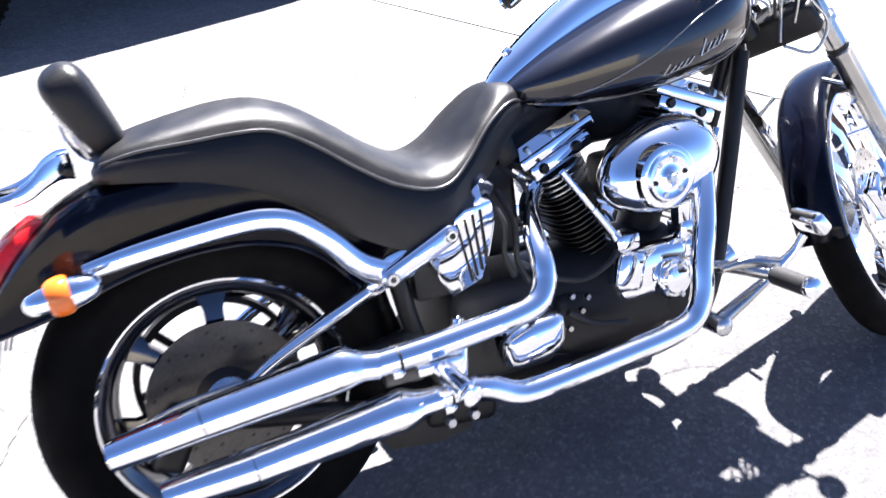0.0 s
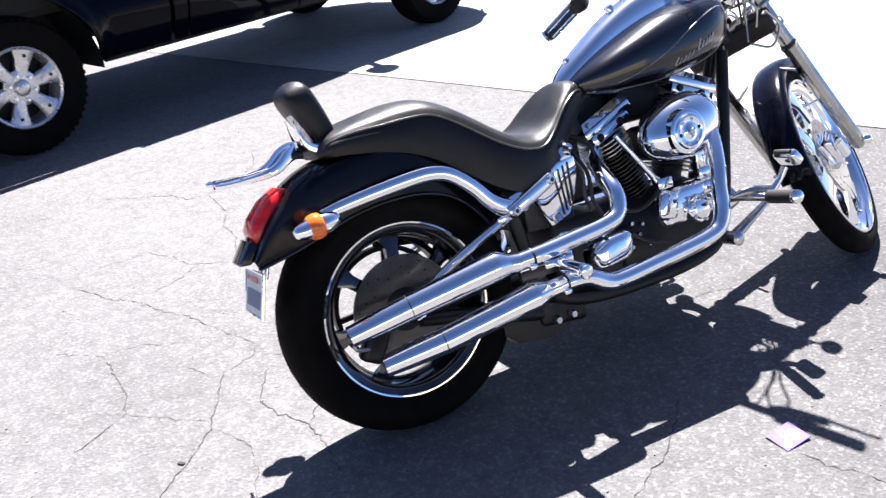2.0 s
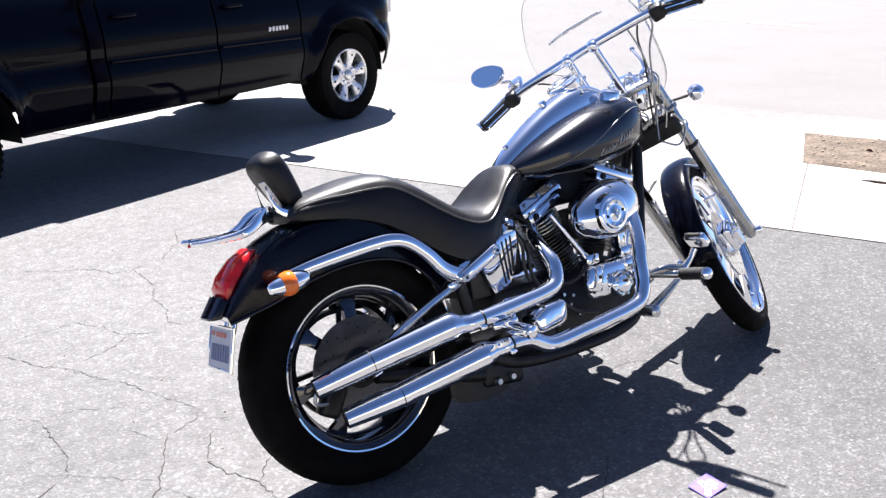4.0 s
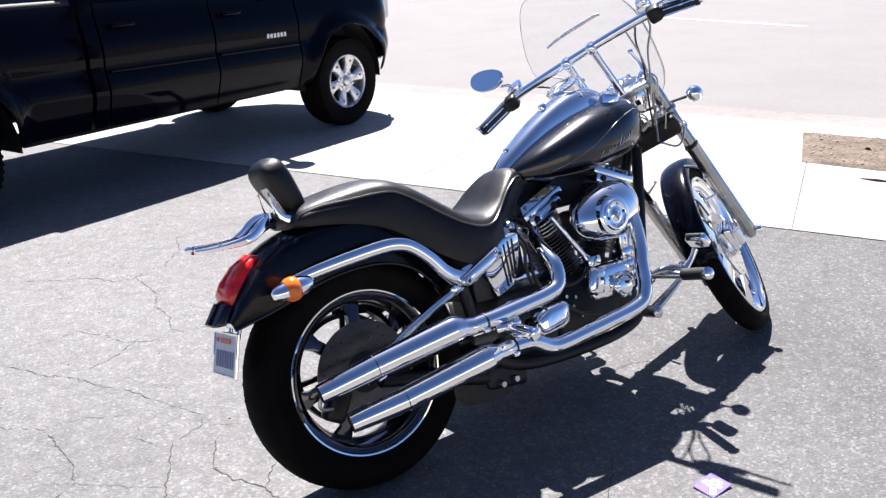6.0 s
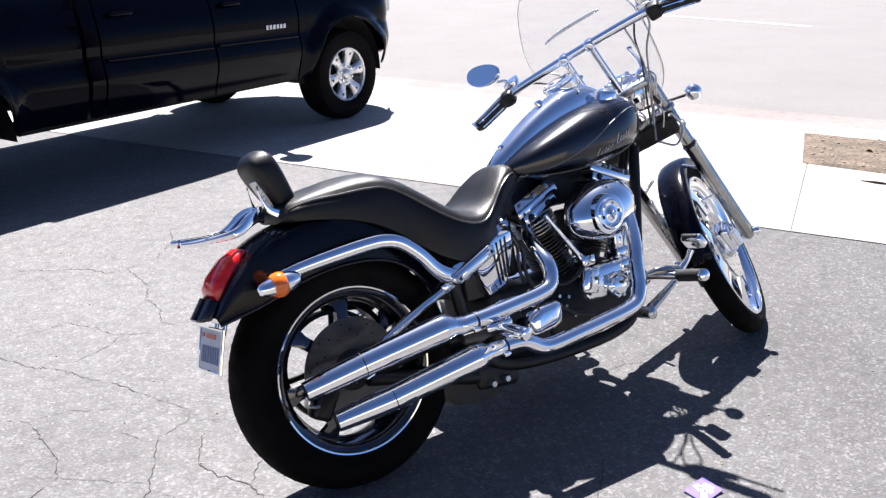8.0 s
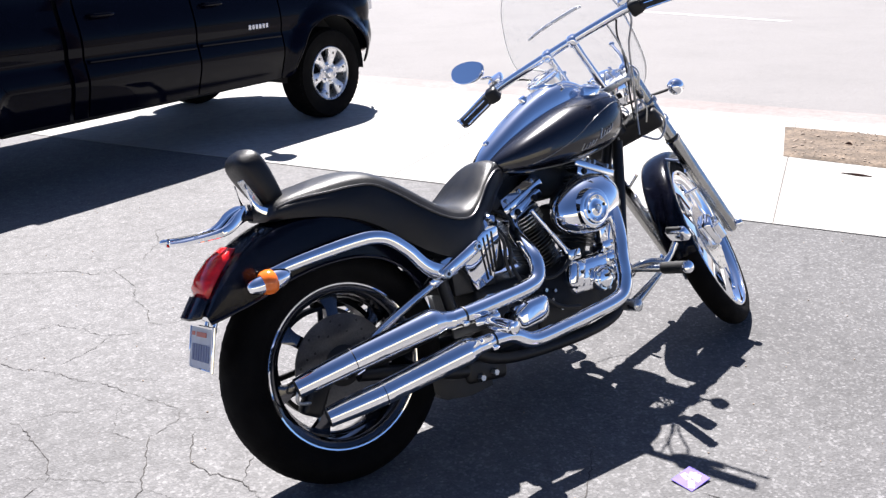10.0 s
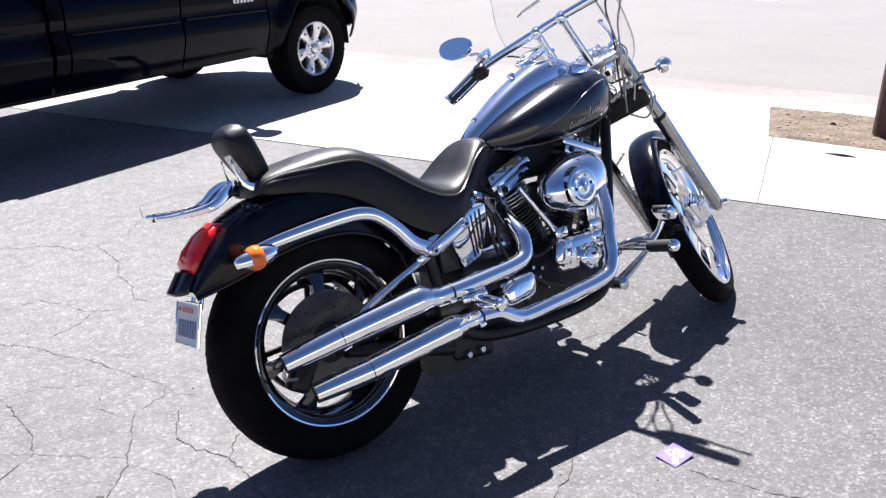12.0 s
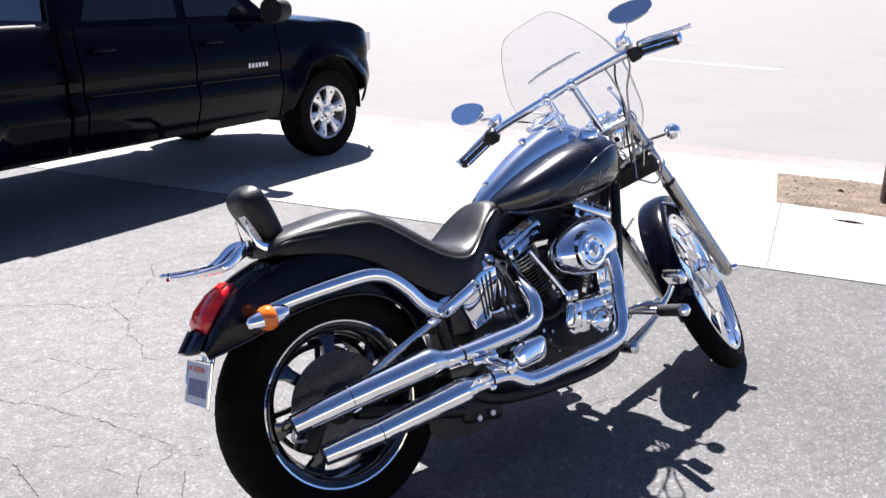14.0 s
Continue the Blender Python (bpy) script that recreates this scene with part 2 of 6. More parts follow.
def tube(pts, r, n=6, seg=14, cap=True, flat=1.0):
    """A round bar along pts; r is one radius or one for each point. flat squeezes it across."""
    rr = r if isinstance(r, (list, tuple)) else [r] * len(pts)
    rows = smooth_path([(*p, q) for p, q in zip(pts, rr)], n) if n > 1 else [np.array((*p, q)) for p, q in zip(pts, rr)]
    out, side = [], None
    for i, row in enumerate(rows):
        a, b = rows[max(i - 1, 0)][:3], rows[min(i + 1, len(rows) - 1)][:3]
        w = Vector(b - a).normalized()
        if side is None:
            side = w.cross(Vector((0, 0, 1))) if abs(w.z) < 0.95 else w.cross(Vector((0, 1, 0)))
        side = (side - w * side.dot(w)).normalized()
        up = side.cross(w)
        out.append([Vector(row[:3]) + side * (cos(t) * row[3] * flat) + up * (sin(t) * row[3]) for t in np.arange(seg) * 2 * pi / seg])
    return rings(out, cap=cap)


def lathe(profile, seg=48, m=None, loop=False, caps=True):
    """Rows of (distance from the axis, height) turned round z; m places it."""
    bm = rings([[(r * cos(t), r * sin(t), h) for t in np.arange(seg) * 2 * pi / seg] for r, h in profile], cap=False, loop=loop)
    if not loop and caps:
        for i, (r, h) in ((0, profile[0]), (len(profile) - 1, profile[-1])):
            if r > 1e-5:
                bm.verts.ensure_lookup_table()
                bm.faces.new([bm.verts[i * seg + k] for k in range(seg)])
        bmesh.ops.remove_doubles(bm, verts=bm.verts, dist=1e-6)
    if m is not None:
        bm.transform(m)
    return bm


def block(sx, sy, sz, m=None, bevel=0.004, seg=2):
    bm = bmesh.new()
    bmesh.ops.create_cube(bm, size=1.0)
    bmesh.ops.scale(bm, vec=(sx, sy, sz), verts=bm.verts)
    if bevel:
        bmesh.ops.bevel(bm, geom=bm.edges[:], offset=bevel, segments=seg, affect="EDGES", profile=0.5)
    if m is not None:
        bm.transform(m)
    return bm


def slab(outline, depth, m=None, bevel=0.0):
    """An outline in x and z, thickened along y from 0 to depth."""
    bm = bmesh.new()
    a = [bm.verts.new((x, 0, z)) for x, z in outline]
    f = bm.faces.new(a)
    ex = bmesh.ops.extrude_face_region(bm, geom=[f])
    bmesh.ops.translate(bm, vec=(0, depth, 0), verts=[v for v in ex["geom"] if isinstance(v, bmesh.types.BMVert)])
    if bevel:
        bmesh.ops.bevel(bm, geom=bm.edges[:], offset=bevel, segments=2, affect="EDGES", profile=0.5)
    if m is not None:
        bm.transform(m)
    return bm


def ball(r, m=None, seg=20):
    bm = bmesh.new()
    bmesh.ops.create_uvsphere(bm, u_segments=seg, v_segments=seg // 2, radius=r)
    if m is not None:
        bm.transform(m)
    return bm


def rod(a, b, r, seg=12):
    return tube([a, b], r, n=1, seg=seg)


ALONG_Y = Matrix.Rotation(pi / 2, 4, "X")          # turns the lathe's z towards -y
def outwards(x, y, z):
    """Places a lathed part with its axis pointing to the machine's right."""
    return Matrix.Translation((x, y, z)) @ ALONG_Y

# ---- ground, apron, street ----
def sheet(name, outline, z, mat, depth=0.0, kind="structure", label="", category=""):
    bm = bmesh.new()
    f = bm.faces.new([bm.verts.new((x, y, z)) for x, y in outline])
    if depth:
        ex = bmesh.ops.extrude_face_region(bm, geom=[f])
        bmesh.ops.translate(bm, vec=(0, 0, -depth), verts=[v for v in ex["geom"] if isinstance(v, bmesh.types.BMVert)])
    return tagged(part(name, bm, mat), label, category, kind=kind)


sheet("ground", [(-400, -400), (400, -400), (400, 400), (-400, 400)], 0.0, ASPHALT, label="old sun-bleached cracked asphalt lot", category="ground")
LINE_A = (Vector((-0.028, 4.654)), Vector((0.775, -0.632)))          # edge between lot and apron
LINE_B = (Vector((1.448, 7.174)), Vector((0.725, -0.689)))    # kerb line along the street
JOINT_WAY = Vector((0.559, 0.829))


def meet(p, d, q, e):
    den = d.x * e.y - d.y * e.x
    return p + d * (((q.x - p.x) * e.y - (q.y - p.y) * e.x) / den)


street = sheet("street", [(-40, 60.3), tuple(LINE_B[0] - LINE_B[1] * 30), tuple(LINE_B[0] + LINE_B[1] * 30), (330, -330), (390, 390), (-330, 390)], 0.004, STREET, label="pale worn asphalt street", category="street")
sheet("street_line", [(6.229, 15.922), (7.727, 12.608), (7.927, 12.650), (6.418, 15.965)], 0.009, ROAD_PAINT, label="thin worn white painted line on the street", category="street line")
pavement = sheet("pavement", [tuple(LINE_A[0] - LINE_A[1] * 40), tuple(LINE_A[0] + LINE_A[1] * 20), tuple(LINE_B[0] + LINE_B[1] * 17), tuple(LINE_B[0] - LINE_B[1] * 34)], 0.0012, JOINT, label="dirt filled joints under the pale concrete apron", category="pavement")
cuts = [0.249 + 2.301 * k for k in range(-9, 5)]
for u0, u1 in zip(cuts, cuts[1:]):
    a0, a1 = LINE_A[0] + LINE_A[1] * (u0 + 0.0025), LINE_A[0] + LINE_A[1] * (u1 - 0.0025)
    b0, b1 = meet(a0, JOINT_WAY, *LINE_B), meet(a1, JOINT_WAY, *LINE_B)
    bm = bmesh.new()
    pts = [a0, a1, b1, b0]
    f = bm.faces.new([bm.verts.new((p.x, p.y, 0.0055)) for p in pts])
    ex = bmesh.ops.extrude_face_region(bm, geom=[f])
    bmesh.ops.translate(bm, vec=(0, 0, -0.0036), verts=[v for v in ex["geom"] if isinstance(v, bmesh.types.BMVert)])
    bmesh.ops.bevel(bm, geom=[e for e in bm.edges if all(v.co.z > 0.004 for v in e.verts)], offset=0.0015, segments=1, affect="EDGES")
    part("concrete_slab", bm, CONCRETE, pavement)
# low kerb strip along the street
kd, kn = LINE_B[1], Vector((0.689, 0.725))
sheet("kerb", [tuple(LINE_B[0] - kd * 34 + kn * 0.001), tuple(LINE_B[0] + kd * 20 + kn * 0.001), tuple(LINE_B[0] + kd * 20 + kn * 0.17), tuple(LINE_B[0] - kd * 34 + kn * 0.17)], 0.0075, KERB, 0.007, label="low rolled concrete kerb", category="kerb")

sheet("gutter", [tuple(LINE_B[0] - kd * 34 + kn * 0.175), tuple(LINE_B[0] + kd * 20 + kn * 0.175), tuple(LINE_B[0] + kd * 20 + kn * 0.60), tuple(LINE_B[0] - kd * 34 + kn * 0.60)], 0.0065, GUTTER, label="pinkish worn concrete gutter beside the kerb", category="gutter")

# bare soil bed let into the apron
bed = [(2.766, 4.311), (3.286, 5.155), (5.296, 3.085), (4.746, 2.184)]


def soil_height(u, v, p):
    e = min(u, v, 1 - u, 1 - v)
    z = 0.0075 + min(e * 0.3, 0.012) + 0.010 * (noise.noise((p.x * 3, p.y * 3, 0)) + 0.5 * noise.noise((p.x * 15, p.y * 15, 3))) * min(e * 12, 1)
    return max(z, 0.0072)


bm = bmesh.new()
N = 60
grid = [[None] * (N + 1) for _ in range(N + 1)]
for i in range(N + 1):
    for j in range(N + 1):
        u, v = i / N, j / N
        p = (Vector(bed[0]) * (1 - u) + Vector(bed[3]) * u) * (1 - v) + (Vector(bed[1]) * (1 - u) + Vector(bed[2]) * u) * v
        grid[i][j] = bm.verts.new((p.x, p.y, soil_height(u, v, p)))
for i in range(N):
    for j in range(N):
        bm.faces.new((grid[i][j], grid[i + 1][j], grid[i + 1][j + 1], grid[i][j + 1]))
tagged(part("soil_bed", bm, SOIL, sharp=80), "bare brown soil bed beside the pavement", "soil bed", kind="structure")
rng = random.Random(5)
peb = bmesh.new()
for k in range(1300):
    u, v = rng.uniform(0.02, 0.98), rng.uniform(0.03, 0.97)
    p = (Vector(bed[0]) * (1 - u) + Vector(bed[3]) * u) * (1 - v) + (Vector(bed[1]) * (1 - u) + Vector(bed[2]) * u) * v
    r = rng.uniform(0.003, 0.008) if rng.random() < 0.9 else rng.uniform(0.008, 0.014)
    bmesh.ops.create_icosphere(peb, subdivisions=1, radius=r, matrix=Matrix.Translation((p.x, p.y, soil_height(u, v, p) + 0.1 * r)) @ Matrix.Diagonal((rng.uniform(0.7, 1.4), rng.uniform(0.7, 1.4), 0.6, 1)))
tagged(part("soil_pebbles", peb, PEBBLE, sharp=80), "small pale pebbles strewn over the soil bed", "pebbles", kind="stuff")
part_post = part("wooden_post", tube([(3.530, 4.075, 0.0), (3.530, 4.075, 0.05), (3.535, 4.080, 1.2), (3.540, 4.085, 2.6)], [0.142, 0.136, 0.110, 0.098], n=3, seg=22), WOOD)
tagged(part_post, "dark reddish brown round post standing in soil", "post")
part("leaf_litter", tube([(2.862, 3.827, 0.007), (2.907, 3.758, 0.009), (2.945, 3.724, 0.009), (2.983, 3.696, 0.007)], [0.003, 0.011, 0.009, 0.002], seg=10, flat=0.35), WOOD)
tagged(bpy.data.objects["leaf_litter"], "dark strip of dry litter on the concrete", "litter")


# main open cracks in the lot
def crack(way, width, seed):
    r = random.Random(seed)
    pts = []
    for a, b in zip(way, way[1:]):
        a, b = Vector(a), Vector(b)
        n = max(int((b - a).length / 0.016), 2)
        side = Vector((-(b - a).y, (b - a).x)).normalized()
        pts += [a.lerp(b, k / n) + side * r.gauss(0, 0.0036) for k in range(n)]
    pts.append(Vector(way[-1]))
    bm = bmesh.new()
    prev = None
    for i, p in enumerate(pts):
        q, o = pts[min(i + 1, len(pts) - 1)], pts[max(i - 1, 0)]
        side = Vector((-(q - o).y, (q - o).x)).normalized()
        w = 0.72 * width * r.uniform(0.1, 1.0) * min(1, 0.3 + 0.35 * min(i, len(pts) - 1 - i))
        cur = [bm.verts.new((*(p + side * w), 0.0018)), bm.verts.new((*(p - side * w), 0.0018))]
        if prev:
            bm.faces.new((prev[0], prev[1], cur[1], cur[0]))
        prev = cur
    return tagged(part("pavement_crack", bm, CRACK), "thin open crack in the old asphalt", "crack", "cracks in the lot", "structure")


for seed, (width, way) in enumerate((
        (0.0030, [(-0.954, 1.650), (-0.945, 1.622), (-0.936, 1.480), (-0.937, 1.356), (-0.958, 1.250), (-1.019, 1.076)]),
        (0.0028, [(-0.816, 1.634), (-0.808, 1.463), (-0.758, 1.407), (-0.659, 1.332), (-0.610, 1.247), (-0.560, 1.122)]),
        (0.0024, [(-0.629, 1.467), (-0.649, 1.400), (-0.659, 1.332)]),
        (0.0032, [(0.335, 1.273), (0.286, 1.146), (0.247, 1.068), (0.197, 1.008), (0.107, 0.880)]),
        (0.0030, [(0.558, 1.013), (0.596, 0.962), (0.655, 0.923), (0.711, 0.868), (0.800, 0.820)]),
        (0.0022, [(-0.862, 1.784), (-0.866, 1.730), (-0.912, 1.664), (-0.947, 1.638)]),
        (0.0022, [(-0.921, 1.352), (-0.866, 1.320), (-0.809, 1.259), (-0.773, 1.156), (-0.760, 1.02)]))):
    crack(way, width, seed + 1)
# hairline net round the slab edges, open towards the street
for seed, (width, way) in enumerate((
        (0.0026, [(-1.64, 2.34), (-1.472, 2.220), (-1.346, 2.166), (-1.234, 2.074), (-1.133, 2.019), (-1.058, 1.948), (-1.008, 1.907), (-0.862, 1.784)]),
        (0.0024, [(-1.55, 1.86), (-1.361, 1.807), (-1.275, 1.658), (-1.221, 1.567), (-1.204, 1.466), (-1.234, 1.398), (-1.298, 1.302)]),
        (0.0018, [(-1.353, 1.822), (-1.258, 1.861), (-1.097, 1.841)]),
        (0.0016, [(-1.293, 1.492), (-1.124, 1.447), (-0.941, 1.390)]),
        (0.0016, [(-1.016, 1.898), (-1.063, 1.844), (-1.059, 1.689), (-0.993, 1.633)]),
        (0.0018, [(-0.848, 1.711), (-0.787, 1.711), (-0.725, 1.717)]))):
    crack(way, width, seed + 31)
for seed, (width, way) in enumerate((
        (0.0028, [(-1.814, 3.259), (-1.473, 3.220), (-1.373, 3.142), (-1.292, 3.179), (-1.243, 3.243)]),
        (0.0026, [(-1.287, 3.178), (-1.163, 2.944), (-1.149, 2.796), (-1.071, 2.652), (-1.054, 2.531), (-0.988, 2.481), (-0.80, 2.60)]),
        (0.0028, [(-1.182, 3.305), (-1.128, 3.546), (-1.168, 3.743), (-1.084, 3.839)]),
        (0.0024, [(-1.597, 2.492), (-1.411, 2.589), (-1.314, 2.526), (-1.215, 2.437), (-1.067, 2.426)]),
        (0.0026, [(-1.317, 2.213), (-1.245, 2.303), (-1.191, 2.415)]))):
    crack(way, width, seed + 51)

# small purple card with a white print
card_m = pose(0.547, 1.068, 0.006, 4, -5, 28)
leaflet = part("card", block(0.106, 0.088, 0.004, None, 0.0015, 1), CARD)
leaflet.matrix_world = card_m @ Matrix.Scale(0.78, 4)
tagged(leaflet, "small purple printed card lying on the asphalt", "card")
rng = random.Random(3)
part("card_print", join(*[block(rng.uniform(0.012, 0.04), rng.uniform(0.01, 0.024), 0.0008, Matrix.Translation((rng.uniform(-0.03, 0.035), rng.uniform(-0.028, 0.03), 0.0022)) @ Matrix.Rotation(rng.uniform(0, 3), 4, "Z"), 0) for _ in range(9)]), CARD_WHITE, leaflet, "white abstract print")

# grit
grit = bmesh.new()
rng = random.Random(11)
for k in range(420):
    x, y = rng.uniform(-2.6, 2.4), rng.uniform(0.3, 4.6)
    r = rng.uniform(0.0012, 0.0038)
    bmesh.ops.create_icosphere(grit, subdivisions=1, radius=r, matrix=Matrix.Translation((x, y, r * 0.4)))
tagged(part("grit", grit, PEBBLE), "fine loose grit scattered on the asphalt", "grit", kind="stuff")
twig = part("dead_leaf", block(0.020, 0.010, 0.003, None, 0.0012, 1), CRACK)
twig.matrix_world = pose(-0.983, 1.219, 0.003, 0, 0, -20)
tagged(twig, "small dark dry leaf on the asphalt", "leaf")


curl = part("curled_leaf", tube([(0.0, -0.05, 0.0), (0.012, 0.0, 0.014), (0.0, 0.05, 0.004)], [0.005, 0.022, 0.004], seg=10, flat=0.4), WOOD)
curl.matrix_world = pose(3.331, 4.439, 0.021, 0, 0, 35) @ Matrix.Scale(0.5, 4)
tagged(curl, "dark curled dry leaf on the soil", "leaf")


# ---- motorcycle ----
bike = new("motorcycle")
bike.matrix_world = pose(-0.3394, 1.2974, 0.002, -15.887, 0, 25.6)
tagged(bike, "black cruiser motorcycle with chrome exhausts leaning on its side stand", "motorcycle")

STEER, RAKE = radians(35), radians(34)
f0, s0 = Vector((cos(RAKE), 0, sin(RAKE))), Vector((0, 1, 0))
fw, sd, up = cos(STEER) * f0 + sin(STEER) * s0, -sin(STEER) * f0 + cos(STEER) * s0, Vector((-sin(RAKE), 0, cos(RAKE)))
FORK = Matrix(((fw.x, sd.x, up.x, 1.228), (fw.y, sd.y, up.y, 0), (fw.z, sd.z, up.z, 0.80), (0, 0, 0, 1)))


def tyre(radius, width, bead, parent, name, m):
    """A round-crowned tyre with shallow tread grooves."""
    h = radius - bead
    prof = []
    for a in np.linspace(-1.0, 1.0, 15):
        t = a * 2.25
        prof.append((radius - h * 0.56 + h * 0.56 * cos(t), width / 2 * sin(t) if abs(t) < pi / 2 else width / 2 * (1 if t > 0 else -1) * (1 - 0.35 * (abs(t) - pi / 2))))
    prof = [(bead, prof[0][1]), *prof, (bead, prof[-1][1])]
    body = part(name, lathe(prof, 72, loop=True), RUBBER, parent, m=m @ ALONG_Y)
    groove = bmesh.new()
    for k in range(44):
        for s in (-1, 1):
            t0 = 2 * pi * (k + 0.5 * (s > 0)) / 44
            strip = []
            for j, a in enumerate((0.12, 0.5, 0.95)):
                r = radius - h * 0.56 + (h * 0.56 + 0.0006) * cos(a)
                y = s * (width / 2 + 0.0006) * sin(a)
                th = t0 + 0.05 * j
                strip.append([groove.verts.new((r * cos(th + d), y, r * sin(th + d))) for d in (0, 0.012)])
            for p, q in zip(strip, strip[1:]):
                groove.faces.new((p[0], p[1], q[1], q[0]))
    tagged(part("tread_groove", groove, RUBBER, body, m=m), kind="stuff")
    return body


def slotted_wheel(parent, rim_r, half, spokes, start, m, name, face, dark_lip, broad=1.0, lip=CHROME):
    """Chrome rim with a lip, flat tapered spokes and a hub. The visible side faces -y."""
    rim = part(name, lathe([(rim_r - 0.024, half - 0.012), (rim_r - 0.012, half - 0.003), (rim_r, half), (rim_r + 0.003, half - 0.004), (rim_r - 0.004, half - 0.012),
                            (rim_r - 0.020, 0.0), (rim_r - 0.004, -half + 0.012), (rim_r + 0.003, -half + 0.004), (rim_r, -half), (rim_r - 0.012, -half + 0.003), (rim_r - 0.024, -half + 0.012), (rim_r - 0.036, 0.0)], 72, loop=True), dark_lip, parent, m=m @ ALONG_Y)
    part("rim_lip", lathe([(rim_r - 0.003, half - 0.010), (rim_r - 0.002, half + 0.002), (rim_r + 0.001, half + 0.0055), (rim_r + 0.005, half + 0.006), (rim_r + 0.008, half + 0.003), (rim_r + 0.009, half - 0.010)], 72, loop=True), lip, rim, m=m @ ALONG_Y)
    part("inner_band", lathe([(rim_r - 0.007, half - 0.012), (rim_r - 0.016, half - 0.020), (rim_r - 0.026, half * 0.45), (rim_r - 0.033, half * 0.30), (rim_r - 0.0375, half * 0.1), (rim_r - 0.033, -half * 0.2), (rim_r - 0.020, half * 0.1), (rim_r - 0.010, half - 0.024)], 72, loop=True), dark_lip, rim, m=m @ ALONG_Y)
    for k in range(spokes):
        a = start + 2 * pi * k / spokes
        ring = []
        for r, w, y, d in ((0.045, 0.026, 0.018, 0.014), (0.09, 0.017, 0.021, 0.011), (rim_r * 0.72, 0.018, 0.014, 0.010), (rim_r - 0.03, 0.030, 0.004, 0.010)):
            w *= broad
            ring.append([Vector((r, -y - d, -w)), Vector((r, -y - d - 0.004, 0)), Vector((r, -y - d, w)), Vector((r, -y + d, w)), Vector((r, -y + d, -w))])
        part("spoke", rings(ring), face, rim, m=m @ Matrix.Rotation(-a, 4, "Y"))
    part("hub", lathe([(0.0, 0.062), (0.022, 0.062), (0.028, 0.056), (0.045, 0.05), (0.055, 0.035), (0.055, -0.05), (0.03, -0.06), (0, -0.06)], 32), SATIN, rim, m=m @ ALONG_Y)
    return rim


def brake_disc(parent, r, y, m, mat):
    d = part("brake_disc", lathe([(r, y), (r, y - 0.006), (r * 0.40, y - 0.006), (r * 0.40, y)], 64, loop=True), mat, parent, "drilled steel brake disc", m=m @ ALONG_Y)
    part("disc_carrier", lathe([(r * 0.41, y - 0.001), (r * 0.41, y - 0.005), (0.03, y + 0.004), (0.03, y + 0.008)], 48, loop=True), BLACK, d, m=m @ ALONG_Y)
    first = None
    for k in range(30):
        a, rr = 2 * pi * k / 30, r * (0.66 + 0.12 * (k % 3))
        if first is None:
            first = part("disc_hole", lathe([(0.0036, 0.0006), (0.0036, -0.0066)], 10), BLACK, d)
            hole = first
        else:
            hole = new("disc_hole", first.data)
            hole.parent = d
        hole.matrix_basis = m @ ALONG_Y @ Matrix.Translation((rr * cos(a), rr * sin(a), y))
    return d


# rear wheel
REAR = Matrix.Translation((0, 0, 0.322))
tyre(0.326, 0.168, 0.224, bike, "rear_tire", REAR)
rear_rim = slotted_wheel(bike, 0.221, 0.060, 7, radians(87), REAR, "rear_rim", WHEEL_DARK_CHROME, WHEEL_DARK_CHROME, 0.95, CHROME)
brake_disc(bike, 0.142, 0.047, REAR, DISC)
pulley = part("belt_pulley", lathe([(0.156, -0.066), (0.156, -0.092), (0.143, -0.092), (0.143, -0.066)], 64, loop=True), BLACK, bike, m=REAR @ ALONG_Y)
for k in range(7):
    part("pulley_spoke", block(0.12, 0.012, 0.016, Matrix.Rotation(-radians(81) - 2 * pi * k / 7, 4, "Y") @ Matrix.Translation((0.090, 0.078, 0)), 0.003, 1), BLACK, pulley, m=REAR)
part("drive_belt", join(tube([(0.0, 0.076, 0.484), (0.53, 0.10, 0.405)], 0.013, n=1, seg=8), tube([(0.0, 0.076, 0.160), (0.53, 0.10, 0.285)], 0.013, n=1, seg=8)), RUBBER, bike)
part("belt_guard", rings([[(rr * cos(a), yy, 0.322 + rr * sin(a)) for rr, yy in ((0.172, 0.055), (0.188, 0.058), (0.188, 0.100), (0.172, 0.103))] for a in np.linspace(radians(20), radians(118), 16)]), BLACK, bike)
part("rear_axle", rod((0, -0.13, 0.322), (0, 0.13, 0.322), 0.012), SATIN, bike)
part("axle_nut", lathe([(0, 0.012), (0.017, 0.012), (0.019, 0.008), (0.019, 0)], 6), CHROME, bike, m=outwards(0, -0.128, 0.322))
part("brake_caliper", block(0.115, 0.05, 0.06, Matrix.Translation((-0.105, -0.062, 0.275)) @ Matrix.Rotation(radians(-60), 4, "Y"), 0.014, 3), BLACK, bike)
part("brake_hose", tube([(-0.12, -0.08, 0.26), (-0.17, -0.09, 0.28), (-0.13, -0.1, 0.34), (0.0, -0.1, 0.36), (0.2, -0.1, 0.36)], 0.005, seg=8), BRAID, bike)

